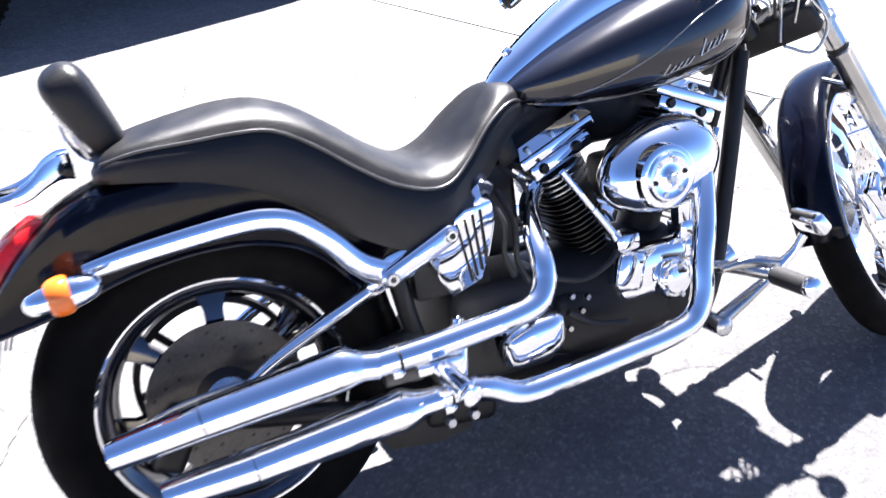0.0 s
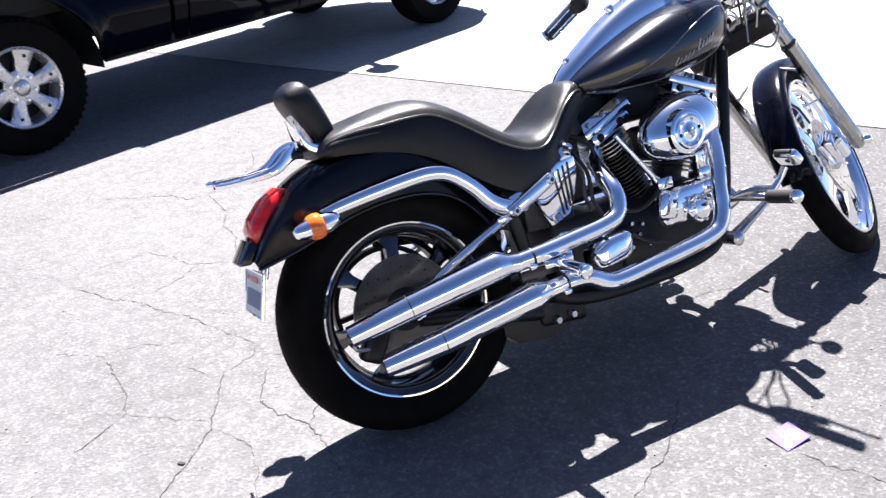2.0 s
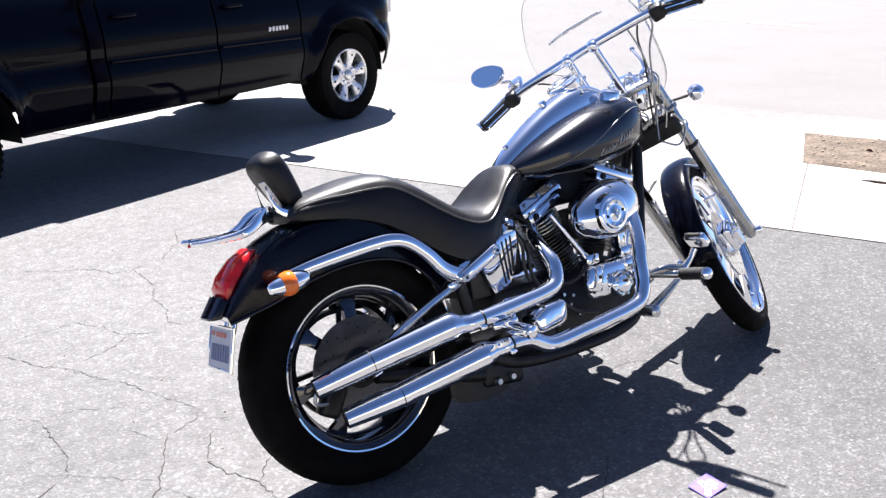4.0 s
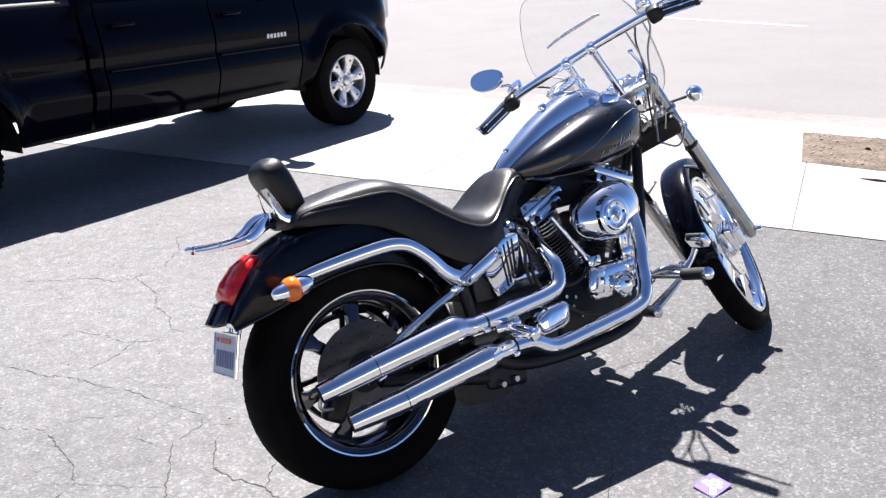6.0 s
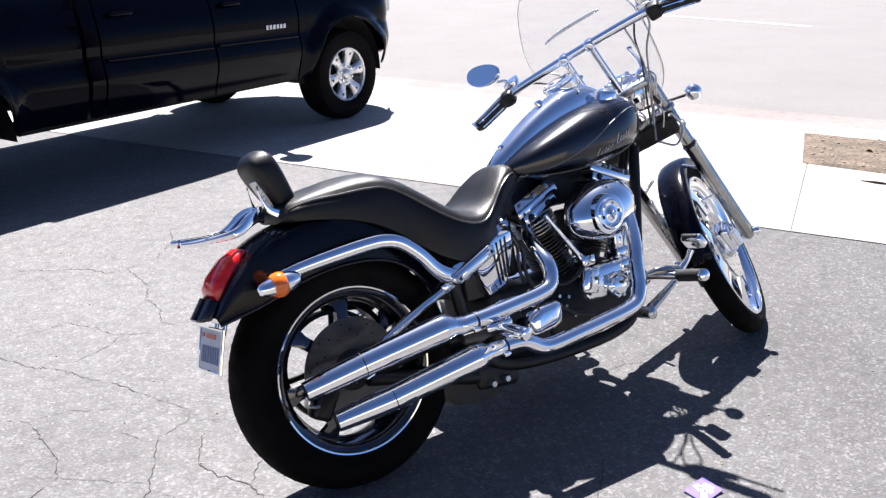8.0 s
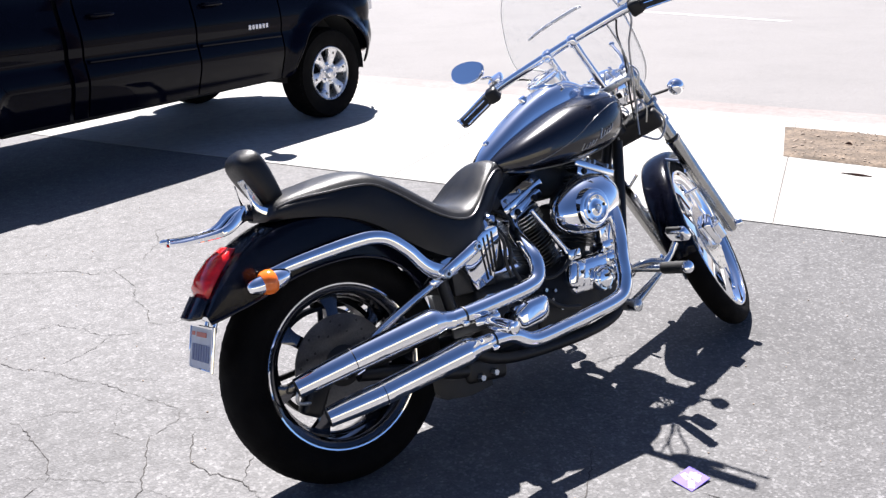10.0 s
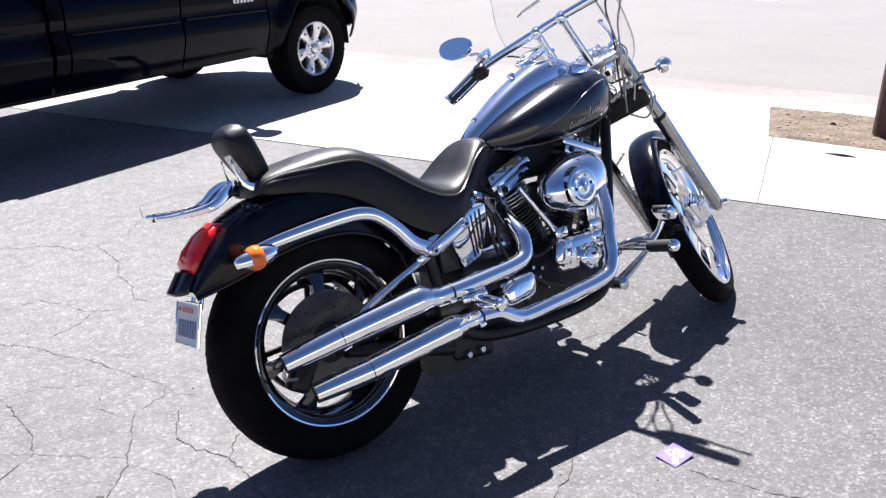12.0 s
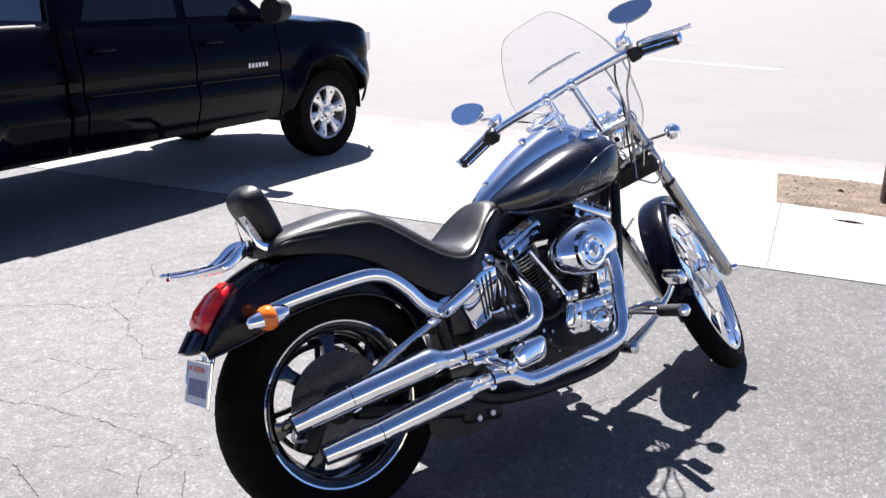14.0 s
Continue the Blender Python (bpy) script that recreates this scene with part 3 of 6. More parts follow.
# swingarm and frame
for s in (-1, 1):
    part("swingarm_rail", tube([(-0.02, 0.10 * s, 0.318), (0.12, 0.105 * s, 0.33), (0.36, 0.10 * s, 0.36)], 0.022, seg=12), BLACK, bike)
    part("swingarm_brace", tube([(0.0, 0.115 * s, 0.335), (0.089, 0.13 * s, 0.403), (0.278, 0.132 * s, 0.484), (0.31, 0.134 * s, 0.50)], [0.012, 0.0125, 0.014, 0.014], seg=12), CHROME, bike, "polished chrome brace tube")
    part("frame_rail", tube([(0.33, 0.09 * s, 0.50), (0.36, 0.10 * s, 0.33), (0.42, 0.11 * s, 0.230), (0.60, 0.115 * s, 0.192), (0.92, 0.105 * s, 0.196), (1.04, 0.085 * s, 0.27), (1.13, 0.05 * s, 0.52), (1.20, 0.02 * s, 0.76)], 0.019, seg=12), BLACK, bike)
    part("rear_frame_tube", tube([(0.33, 0.09 * s, 0.49), (0.44, 0.10 * s, 0.60), (0.56, 0.07 * s, 0.70), (0.80, 0.03 * s, 0.78), (1.19, 0.0, 0.84)], 0.018, seg=12), BLACK, bike)
for s in (-1, 1):
    part("swingarm_lower_tube", tube([(0.01, 0.105 * s, 0.300), (0.16, 0.105 * s, 0.262), (0.34, 0.095 * s, 0.205), (0.44, 0.085 * s, 0.195)], 0.020, seg=12), BLACK, bike)
part("swingarm_bridge", rings([[(x, -w, z - h), (x, w, z - h), (x, w, z + h * 0.6), (x, w * 0.7, z + h), (x, -w * 0.7, z + h), (x, -w, z + h * 0.6)] for x, z, w, h in ((0.245, 0.200, 0.085, 0.030), (0.275, 0.195, 0.095, 0.055), (0.36, 0.190, 0.10, 0.062), (0.44, 0.195, 0.10, 0.060))]), BLACK, bike)
part("brace_clamp", block(0.05, 0.022, 0.03, Matrix.Translation((0.287, -0.138, 0.492)) @ Matrix.Rotation(radians(-24), 4, "Y"), 0.006), CHROME, bike)
part("shock_cover", tube([(0.30, 0.0, 0.24), (0.55, 0.0, 0.22)], 0.06, n=1, seg=20), BLACK, bike)

# rear fender: crown line, lower edge and half width
CROWN = [(0.335, 0.545), (0.300, 0.62), (0.235, 0.69), (0.145, 0.735), (0.03, 0.756), (-0.07, 0.754), (-0.16, 0.732), (-0.238, 0.690), (-0.300, 0.630), (-0.352, 0.556)]
EDGE = [(0.262, 0.475), (0.228, 0.525), (0.175, 0.575), (0.095, 0.605), (0.02, 0.612), (-0.06, 0.607), (-0.14, 0.590), (-0.215, 0.565), (-0.275, 0.550), (-0.345, 0.535)]
WIDE = [0.095, 0.100, 0.104, 0.107, 0.108, 0.107, 0.104, 0.099, 0.092, 0.083]
rows = smooth_path([(*c, *e, w) for c, e, w in zip(CROWN, EDGE, WIDE)], 4)
outer = []
for cx, cz, ex, ez, w in rows:
    ring = []
    for k in np.linspace(-1, 1, 21):
        a = abs(k)
        if a > 0.42:
            g = (a - 0.42) / 0.58
            top = 0.145
            ring.append(((cx + (ex - cx) * (top + (1 - top) * g)), -math.copysign(w * (1 + 0.02 * sin(pi * g)), k), cz + (ez - cz) * (top + (1 - top) * g)))
        else:
            t = a / 0.42 * pi / 2
            drop = 0.145 * (1 - cos(t))
            ring.append((cx + (ex - cx) * drop, -math.copysign(w * sin(t), k), cz + (ez - cz) * drop))
    outer.append(ring)
fender = rings(outer, closed=False)
bmesh.ops.solidify(fender, geom=fender.faces[:], thickness=0.004)
rear_fender = part("rear_fender", fender, PAINT, bike, "glossy black blue rear fender", sharp=50)
for s in (-1, 1):
    part("edge_bead", tube([(r[2], s * (r[4] + 0.001), r[3]) for r in rows[::3]], 0.005, n=2, seg=8), PAINT, rear_fender)

# fender struts
STRUT = [(-0.178, 0.622), (-0.11, 0.634), (-0.024, 0.645), (0.060, 0.653), (0.110, 0.652), (0.155, 0.637), (0.205, 0.595), (0.245, 0.548), (0.280, 0.522), (0.315, 0.512)]
for s in (-1, 1):
    ys = [0.118, 0.128, 0.138, 0.148, 0.153, 0.156, 0.158, 0.158, 0.158, 0.158]
    w = [0.014, 0.0165, 0.018, 0.0185, 0.0185, 0.0185, 0.019, 0.021, 0.024, 0.022]
    strut = part("fender_strut", tube([(x, s * y, z) for (x, z), y in zip(STRUT, ys)], w, seg=16, flat=0.5), CHROME, bike, "polished chrome fender strut")
    link = rings([[(0.298 + t * 0.118 + g * cos(a), s * (0.166 + h), 0.508 + t * 0.052 + g * sin(a)) for t, a in [(0, k) for k in np.linspace(radians(114), radians(294), 9)] + [(1, k) for k in np.linspace(radians(294), radians(474), 9)]] for h, g in ((0.0, 0.0185), (0.010, 0.0185), (0.014, 0.0165), (0.0165, 0.0135), (0.018, 0.010))])
    part("strut_gusset", slab([(0.262, 0.520), (0.300, 0.545), (0.352, 0.556), (0.372, 0.536), (0.345, 0.498), (0.300, 0.486), (0.275, 0.496)], 0.012, Matrix.Translation((0, s * 0.158 - 0.006, 0)), 0.004), CHROME, bike, "chrome strut gusset")
    plate = part("strut_link", link, CHROME, bike, "chrome link plate with two bolts")
    for x, z in ((0.298, 0.508), (0.416, 0.560)):
        part("bolt", lathe([(0, 0.006), (0.010, 0.006), (0.013, 0.003), (0.013, 0.0)], 16), SATIN, plate, m=Matrix.Translation((x, s * 0.184, z)) @ (ALONG_Y if s < 0 else ALONG_Y.inverted()))
        part("bolt_socket", lathe([(0, 0.0064), (0.006, 0.0064), (0.006, 0.0)], 6), BLACK, plate, m=Matrix.Translation((x, s * 0.184, z)) @ (ALONG_Y if s < 0 else ALONG_Y.inverted()))

# tail light, tail bracket and number plate
tail_rows = []
for x, z, w, d in ((-0.226, 0.702, 0.030, 0.004), (-0.236, 0.694, 0.040, 0.024), (-0.270, 0.664, 0.050, 0.034), (-0.304, 0.628, 0.054, 0.036), (-0.322, 0.604, 0.054, 0.032), (-0.330, 0.588, 0.048, 0.012)):
    n_ = Vector((-0.70, 0, 0.714))
    c = Vector((x, 0, z)) - n_ * 0.008
    tail_rows.append([c + Vector((0, w * cos(a), 0)) + n_ * (d * math.copysign(abs(sin(a)) ** 0.4, sin(a))) for a in np.linspace(-0.2, pi + 0.2, 26)])
part("tail_light", rings(tail_rows), RED, bike, "red tail light lens", sharp=55)
part("tail_bracket", rings([[(-0.322 + c, y, 0.592 + c), (-0.346 + c, y, 0.600 - c), (-0.381 + 2 * c, y, 0.553), (-0.378 + 2 * c, y, 0.547), (-0.340 + c, y, 0.556 + c)] for y, c in ((-0.052, 0.012), (-0.044, 0.003), (-0.03, 0), (0.03, 0), (0.044, 0.003), (0.052, 0.012))]), PAINT, bike)
PLATE_M = Matrix.Translation((-0.352, 0.004, 0.468)) @ Matrix.Rotation(radians(16), 4, "Y")
number_plate = part("number_plate", block(0.004, 0.160, 0.104, PLATE_M, 0.0015, 1), PLATE, bike, "white and blue rear number plate")
part("plate_rim", join(*[block(0.008, a, b, PLATE_M @ Matrix.Translation((-0.001, y, z)), 0.002, 1) for a, b, y, z in ((0.172, 0.007, 0, 0.054), (0.172, 0.007, 0, -0.054), (0.007, 0.11, 0.083, 0), (0.007, 0.11, -0.083, 0))]), CHROME, number_plate)
for k in range(7):
    part("plate_bar", block(0.002, 0.013, 0.042, PLATE_M @ Matrix.Translation((-0.003, -0.055 + 0.0185 * k, -0.012)), 0), PLATE_BLUE, number_plate)
part("plate_heading", join(block(0.002, 0.07, 0.012, PLATE_M @ Matrix.Translation((-0.003, 0, 0.034)), 0), block(0.002, 0.02, 0.01, PLATE_M @ Matrix.Translation((-0.003, 0.06, 0.035)), 0)), PLATE_RED, number_plate)
part("plate_stem", join(rod((-0.305, -0.03, 0.555), (-0.325, -0.03, 0.50), 0.006), rod((-0.305, 0.03, 0.555), (-0.325, 0.03, 0.50), 0.006), block(0.03, 0.10, 0.016, Matrix.Translation((-0.318, 0, 0.540)), 0.004)), CHROME, bike)

# rear turn signals
for s in (-1, 1):
    part("signal_stalk", tube([(-0.165, s * 0.115, 0.618), (-0.19, s * 0.15, 0.613), (-0.20, s * 0.17, 0.61)], 0.010, seg=10), CHROME, bike)
    sig = part("rear_turn_signal", lathe([(0, 0.045), (0.010, 0.043), (0.018, 0.034), (0.0235, 0.016), (0.026, 0.0), (0.026, -0.004)], 28), CHROME, bike, "chrome bullet turn signal", m=Matrix.Translation((-0.200, s * 0.178, 0.612)) @ Matrix.Rotation(radians(84), 4, "Y"))
    part("signal_lens", lathe([(0.026, -0.004), (0.0300, 0.0), (0.0315, 0.010), (0.0300, 0.022), (0.0250, 0.030), (0, 0.032)], 28), ORANGE, sig, "orange signal band", m=Matrix.Translation((-0.204, s * 0.178, 0.6115)) @ Matrix.Rotation(radians(-96), 4, "Y"))
    part("signal_cap", lathe([(0, 0.040), (0.008, 0.0385), (0.0155, 0.031), (0.020, 0.016), (0.0225, 0.0)], 28), CHROME, sig, m=Matrix.Translation((-0.231, s * 0.178, 0.6084)) @ Matrix.Rotation(radians(-96), 4, "Y"))

# seat: x, crown height, crease height, crease half width, lower edge height, lower half width
SEAT = [(-0.135, 0.770, 0.762, 0.060, 0.750, 0.066), (-0.118, 0.797, 0.778, 0.088, 0.748, 0.094), (-0.06, 0.815, 0.790, 0.104, 0.742, 0.112), (0.02, 0.830, 0.792, 0.113, 0.728, 0.122),
        (0.09, 0.838, 0.794, 0.119, 0.705, 0.130), (0.15, 0.834, 0.788, 0.125, 0.672, 0.136), (0.21, 0.812, 0.755, 0.132, 0.625, 0.142), (0.27, 0.772, 0.708, 0.148, 0.580, 0.158),
        (0.33, 0.726, 0.668, 0.158, 0.550, 0.168), (0.39, 0.692, 0.645, 0.158, 0.535, 0.168), (0.44, 0.684, 0.645, 0.150, 0.545, 0.158), (0.49, 0.706, 0.675, 0.128, 0.590, 0.130),
        (0.54, 0.748, 0.722, 0.110, 0.640, 0.112), (0.585, 0.782, 0.750, 0.094, 0.685, 0.096), (0.615, 0.790, 0.756, 0.080, 0.705, 0.082), (0.635, 0.784, 0.750, 0.066, 0.712, 0.068), (0.648, 0.762, 0.738, 0.045, 0.716, 0.047)]
seat_rings = []
for x, zc, zr, wr, zb, wb in smooth_path(SEAT, 4):
    ring = [(x, 0.6 * wb, zb - 0.004), (x, -0.6 * wb, zb - 0.004), (x, -wb, zb), (x, -wb - 0.004, zb + 0.3 * (zr - zb)), (x, -wr - 0.012, zr - 0.25 * (zr - zb)), (x, -wr - 0.006, zr - 0.06 * (zr - zb))]
    ring += [(x, -wr * cos(t), zr + (zc - zr) * sin(t) ** 0.8) for t in np.linspace(0.02, pi - 0.02, 15)]
    ring += [(x, wr + 0.006, zr - 0.06 * (zr - zb)), (x, wr + 0.012, zr - 0.25 * (zr - zb)), (x, wb + 0.004, zb + 0.3 * (zr - zb)), (x, wb, zb)]
    seat_rings.append(ring)
seat = part("seat", rings(seat_rings), LEATHER, bike, "smooth black leather two-up seat", sharp=60)
crease = smooth_path([(x, -wr - 0.004, zr + 0.001) for x, zc, zr, wr, zb, wb in SEAT[1:-1]], 3)
for s in (1, -1):
    part("seat_piping", tube([(p[0], s * p[1], p[2]) for p in crease], 0.0030, n=1, seg=8), PIPING, seat)

# passenger backrest on a chrome upright, with a small luggage rack
PAD_M = Matrix.Translation((-0.126, 0, 0.866)) @ Matrix.Rotation(radians(-25), 4, "Y")
pad_rows = []
for h, w, d in ((-0.100, 0.034, 0.010), (-0.094, 0.055, 0.022), (-0.07, 0.068, 0.031), (-0.02, 0.077, 0.037), (0.03, 0.080, 0.041), (0.062, 0.075, 0.040), (0.082, 0.060, 0.032), (0.093, 0.036, 0.018), (0.096, 0.015, 0.007)):
    pad_rows.append([(0.95 * d * math.copysign(abs(cos(a)) ** 0.5, cos(a)), 0.85 * w * math.copysign(abs(sin(a)) ** 0.62, sin(a)), 0.88 * h - 0.008) for a in np.arange(28) * 2 * pi / 28])
backrest = part("backrest", rings([np.array(r).reshape(-1, 3).tolist() for r in smooth_path(np.array(pad_rows).reshape(len(pad_rows), -1), 4)]), LEATHER, bike, "padded black leather passenger backrest", m=PAD_M, sharp=60)
part("backrest_plate", block(0.006, 0.034, 0.090, PAD_M @ Matrix.Translation((-0.0385, -0.018, -0.030)) @ Matrix.Rotation(radians(12), 4, "Z"), 0.0028, 3), SATIN, backrest)
for s in (-1, 1):
    part("upright_blade", rings([[(x, s * (y + d), z + h) for d, h in ((-0.004, -0.010), (0.004, -0.010), (0.005, 0.0), (0.004, 0.010), (-0.004, 0.010))] for x, y, z in smooth_path([(-0.165, 0.034, 0.842), (-0.158, 0.040, 0.805), (-0.140, 0.052, 0.778), (-0.095, 0.076, 0.762), (-0.04, 0.100, 0.748)], 4)]), CHROME, bike, "bent chrome backrest blade")
# luggage rack: a forked tongue whose root stands up as two fins
RACK = [(-0.158, 0.800, 0.026, 0.046), (-0.180, 0.799, 0.040, 0.040), (-0.205, 0.787, 0.050, 0.036), (-0.230, 0.766, 0.054, 0.028), (-0.262, 0.754, 0.054, 0.022), (-0.310, 0.748, 0.046, 0.017), (-0.355, 0.746, 0.034, 0.015), (-0.380, 0.747, 0.020, 0.013)]
for s in (-1, 1):
    rows = smooth_path(RACK, 4)
    rack_rows = []
    for x, z, w, h in rows:
        y = s * w
        rack_rows.append([(x, y - s * 0.007, z - h), (x, y, z - h * 0.9), (x, y + s * 0.003, z - h * 0.4), (x, y, z - 0.002), (x, y - s * 0.004, z), (x, y - s * 0.008, z - 0.003), (x, y - s * 0.010, z - h * 0.5)])
    part("luggage_rack_rail", rings(rack_rows), CHROME, bike, "slim chrome luggage rack rail")
    part("luggage_rack_rod", tube([(-0.165, s * 0.012, 0.792), (-0.20, s * 0.018, 0.778), (-0.245, s * 0.020, 0.748), (-0.30, s * 0.018, 0.743), (-0.376, s * 0.008, 0.748)], 0.0055, seg=8), CHROME, bike)
part("luggage_rack_tongue", rings([[(x, -w, z - 0.004), (x, w, z - 0.004), (x, w * 0.9, z), (x, 0, z + 0.003), (x, -w * 0.9, z)] for x, z, w in ((-0.248, 0.752, 0.045), (-0.30, 0.749, 0.042), (-0.352, 0.750, 0.028), (-0.380, 0.752, 0.012))]), CHROME, bike)
part("luggage_rack_bridge", join(block(0.018, 0.108, 0.007, Matrix.Translation((-0.262, 0, 0.744)), 0.003), block(0.016, 0.088, 0.007, Matrix.Translation((-0.318, 0, 0.744)), 0.003), tube([(-0.382, -0.016, 0.749), (-0.393, 0, 0.749), (-0.382, 0.016, 0.749)], 0.0062, seg=8)), CHROME, bike)

# exhausts
def muffler(tip, seam, front, end, rt, rs, rf, re, label):
    tip, seam, front, end = map(Vector, (tip, seam, front, end))
    sh = seam.lerp(front, 0.92)
    body = part("muffler", tube([seam, seam.lerp(front, 0.5), sh, front, front.lerp(end, 0.12), front.lerp(end, 0.50), front.lerp(end, 0.60), end], [rs, (rs + rf) / 2, rf, rf, rf * 0.97, re * 1.10, re * 1.03, re], n=1, seg=36), CHROME, bike, label)
    d = (seam - tip).normalized()
    part("muffler_tip", tube([seam + d * -0.0015, seam.lerp(tip, 0.5), tip], [rs * 0.985, (rs + rt) / 2 + 0.001, rt], n=4, seg=28, cap=False), CHROME, body, "tapered chrome end cap")
    part("seam_band", tube([seam - d * 0.0035, seam + d * 0.002], rs * 0.975, n=1, seg=28), BLACK, body)
    part("baffle", tube([tip + d * 0.002, tip + d * 0.004], rt * 0.96, n=1, seg=28), BLACK, body)
    part("outlet_ring", tube([tip, tip + d * 0.02], rt * 0.995, n=1, seg=28, cap=False), BLACK, body)
    return body


muffler((-0.206, -0.190, 0.340), (-0.056, -0.222, 0.371), (0.165, -0.266, 0.410), (0.225, -0.278, 0.404), 0.0255, 0.0325, 0.0365, 0.0240, "upper chrome muffler with tapered end")
muffler((-0.140, -0.190, 0.243), (0.010, -0.222, 0.264), (0.255, -0.268, 0.309), (0.320, -0.280, 0.315), 0.0260, 0.0330, 0.0365, 0.0225, "lower chrome muffler with tapered end")
part("exhaust_pipe", tube([(0.215, -0.277, 0.405), (0.30, -0.283, 0.410), (0.40, -0.286, 0.419), (0.472, -0.286, 0.426), (0.520, -0.283, 0.438), (0.543, -0.272, 0.465), (0.551, -0.255, 0.50), (0.567, -0.20, 0.535), (0.60, -0.13, 0.565), (0.64, -0.08, 0.58)], [0.0225, 0.0225, 0.0220, 0.0220, 0.0220, 0.0220, 0.0215, 0.020, 0.019, 0.019], seg=22), CHROME, bike, "bent chrome rear exhaust pipe")
part("exhaust_pipe", tube([(0.31, -0.279, 0.315), (0.36, -0.284, 0.318), (0.405, -0.286, 0.312), (0.455, -0.286, 0.285), (0.50, -0.287, 0.279), (0.60, -0.288, 0.286), (0.70, -0.288, 0.294), (0.79, -0.287, 0.303), (0.843, -0.285, 0.319), (0.869, -0.280, 0.36), (0.882, -0.268, 0.42), (0.905, -0.250, 0.48), (0.942, -0.205, 0.556), (0.975, -0.15, 0.60), (0.985, -0.09, 0.605)], [0.0205, 0.021, 0.0215, 0.022, 0.022, 0.022, 0.022, 0.0225, 0.0225, 0.0225, 0.022, 0.022, 0.021, 0.019, 0.019], seg=22), CHROME, bike, "long bent chrome front exhaust pipe")
for a, b, r in (((0.256, -0.2805, 0.4062), (0.260, -0.2808, 0.4065), 0.0246), ((0.336, -0.2822, 0.3168), (0.340, -0.2825, 0.3170), 0.0228)):
    clamp = part("exhaust_clamp", rod(a, b, r, 24), BLACK, bike)
    part("clamp_tab", join(block(0.018, 0.012, 0.014, Matrix.Translation((a[0] - 0.008, a[1] - 0.016, a[2] - r * 0.75)), 0.003), rod((a[0] - 0.016, a[1] - 0.018, a[2] - r * 0.75), (a[0] + 0.004, a[1] - 0.018, a[2] - r * 0.75), 0.004, 8)), CHROME, clamp)
part("exhaust_bracket", join(block(0.12, 0.02, 0.03, Matrix.Translation((0.30, -0.235, 0.355)), 0.006), block(0.03, 0.10, 0.05, Matrix.Translation((0.30, -0.19, 0.36)), 0.006)), BLACK, bike)

# passenger and rider pegs
def foot_peg(a, b, r, name, rubber, parent):
    a, b = Vector(a), Vector(b)
    d = (b - a).normalized()
    peg = part(name, rod(a, b, r * 0.8, 20), CHROME, parent)
    part("peg_rubber", tube([a + d * 0.012, a + d * 0.016, b - d * 0.014, b - d * 0.01], [r * 0.8, r, r, r * 0.8], n=1, seg=20), rubber, peg)
    part("peg_cap", tube([b - d * 0.008, b - d * 0.002, b + d * 0.004, b + d * 0.008], [r * 0.95, r * 1.03, r * 0.95, r * 0.5], n=1, seg=20), CHROME, peg)
    return peg


for s in (-1, 1):
    foot_peg((0.325, s * 0.285, 0.372), (0.338, s * 0.385, 0.357), 0.0185, "passenger_peg", CHROME, bike)
    part("passenger_peg_mount", join(tube([(0.40, s * 0.20, 0.41), (0.375, s * 0.25, 0.385), (0.33, s * 0.288, 0.372)], 0.012, seg=10), tube([(0.385, s * 0.24, 0.43), (0.378, s * 0.255, 0.37), (0.372, s * 0.26, 0.335)], 0.012, seg=10), block(0.085, 0.016, 0.020, Matrix.Translation((0.325, s * 0.29, 0.378)), 0.006)), CHROME, bike)
    foot_peg((1.060, s * 0.255, 0.347), (1.042, s * 0.380, 0.356), 0.0195, "rider_peg", GRIP, bike)
    part("peg_bracket", join(tube([(1.0, s * 0.10, 0.33), (1.01, s * 0.18, 0.355), (1.058, s * 0.262, 0.347)], 0.013, seg=10), tube([(0.97, s * 0.215, 0.368), (1.03, s * 0.225, 0.372), (1.09, s * 0.245, 0.360)], [0.006, 0.013, 0.012], seg=10)), SLIDER, bike)
part("brake_pedal", join(tube([(1.085, -0.245, 0.352), (1.115, -0.258, 0.385), (1.132, -0.266, 0.415)], [0.013, 0.009, 0.010], seg=10), block(0.03, 0.075, 0.05, Matrix.Translation((1.143, -0.272, 0.441)) @ Matrix.Rotation(radians(-40), 4, "Y"), 0.010, 3)), CHROME, bike, "chrome brake pedal")
part("pedal_rubber", block(0.012, 0.06, 0.036, Matrix.Translation((1.132, -0.272, 0.452)) @ Matrix.Rotation(radians(-40), 4, "Y"), 0.005), GRIP, bike)
part("pedal_lever", tube([(1.11, -0.20, 0.318), (1.05, -0.20, 0.288), (0.965, -0.20, 0.248)], [0.010, 0.013, 0.017], seg=12), SLIDER, bike)
part("lever_boss", lathe([(0, 0.03), (0.012, 0.03), (0.020, 0.024), (0.020, -0.03), (0, -0.03)], 20), SATIN, bike, m=outwards(0.965, -0.20, 0.247))
part("shift_lever", tube([(1.08, 0.25, 0.345), (1.14, 0.27, 0.41), (1.15, 0.31, 0.43)], 0.009, seg=10), CHROME, bike)
part("side_stand", tube([(0.62, 0.13, 0.20), (0.70, 0.22, 0.12), (0.80, 0.30, 0.030), (0.84, 0.305, 0.072)], [0.013, 0.012, 0.011, 0.011], seg=10), CHROME, bike)

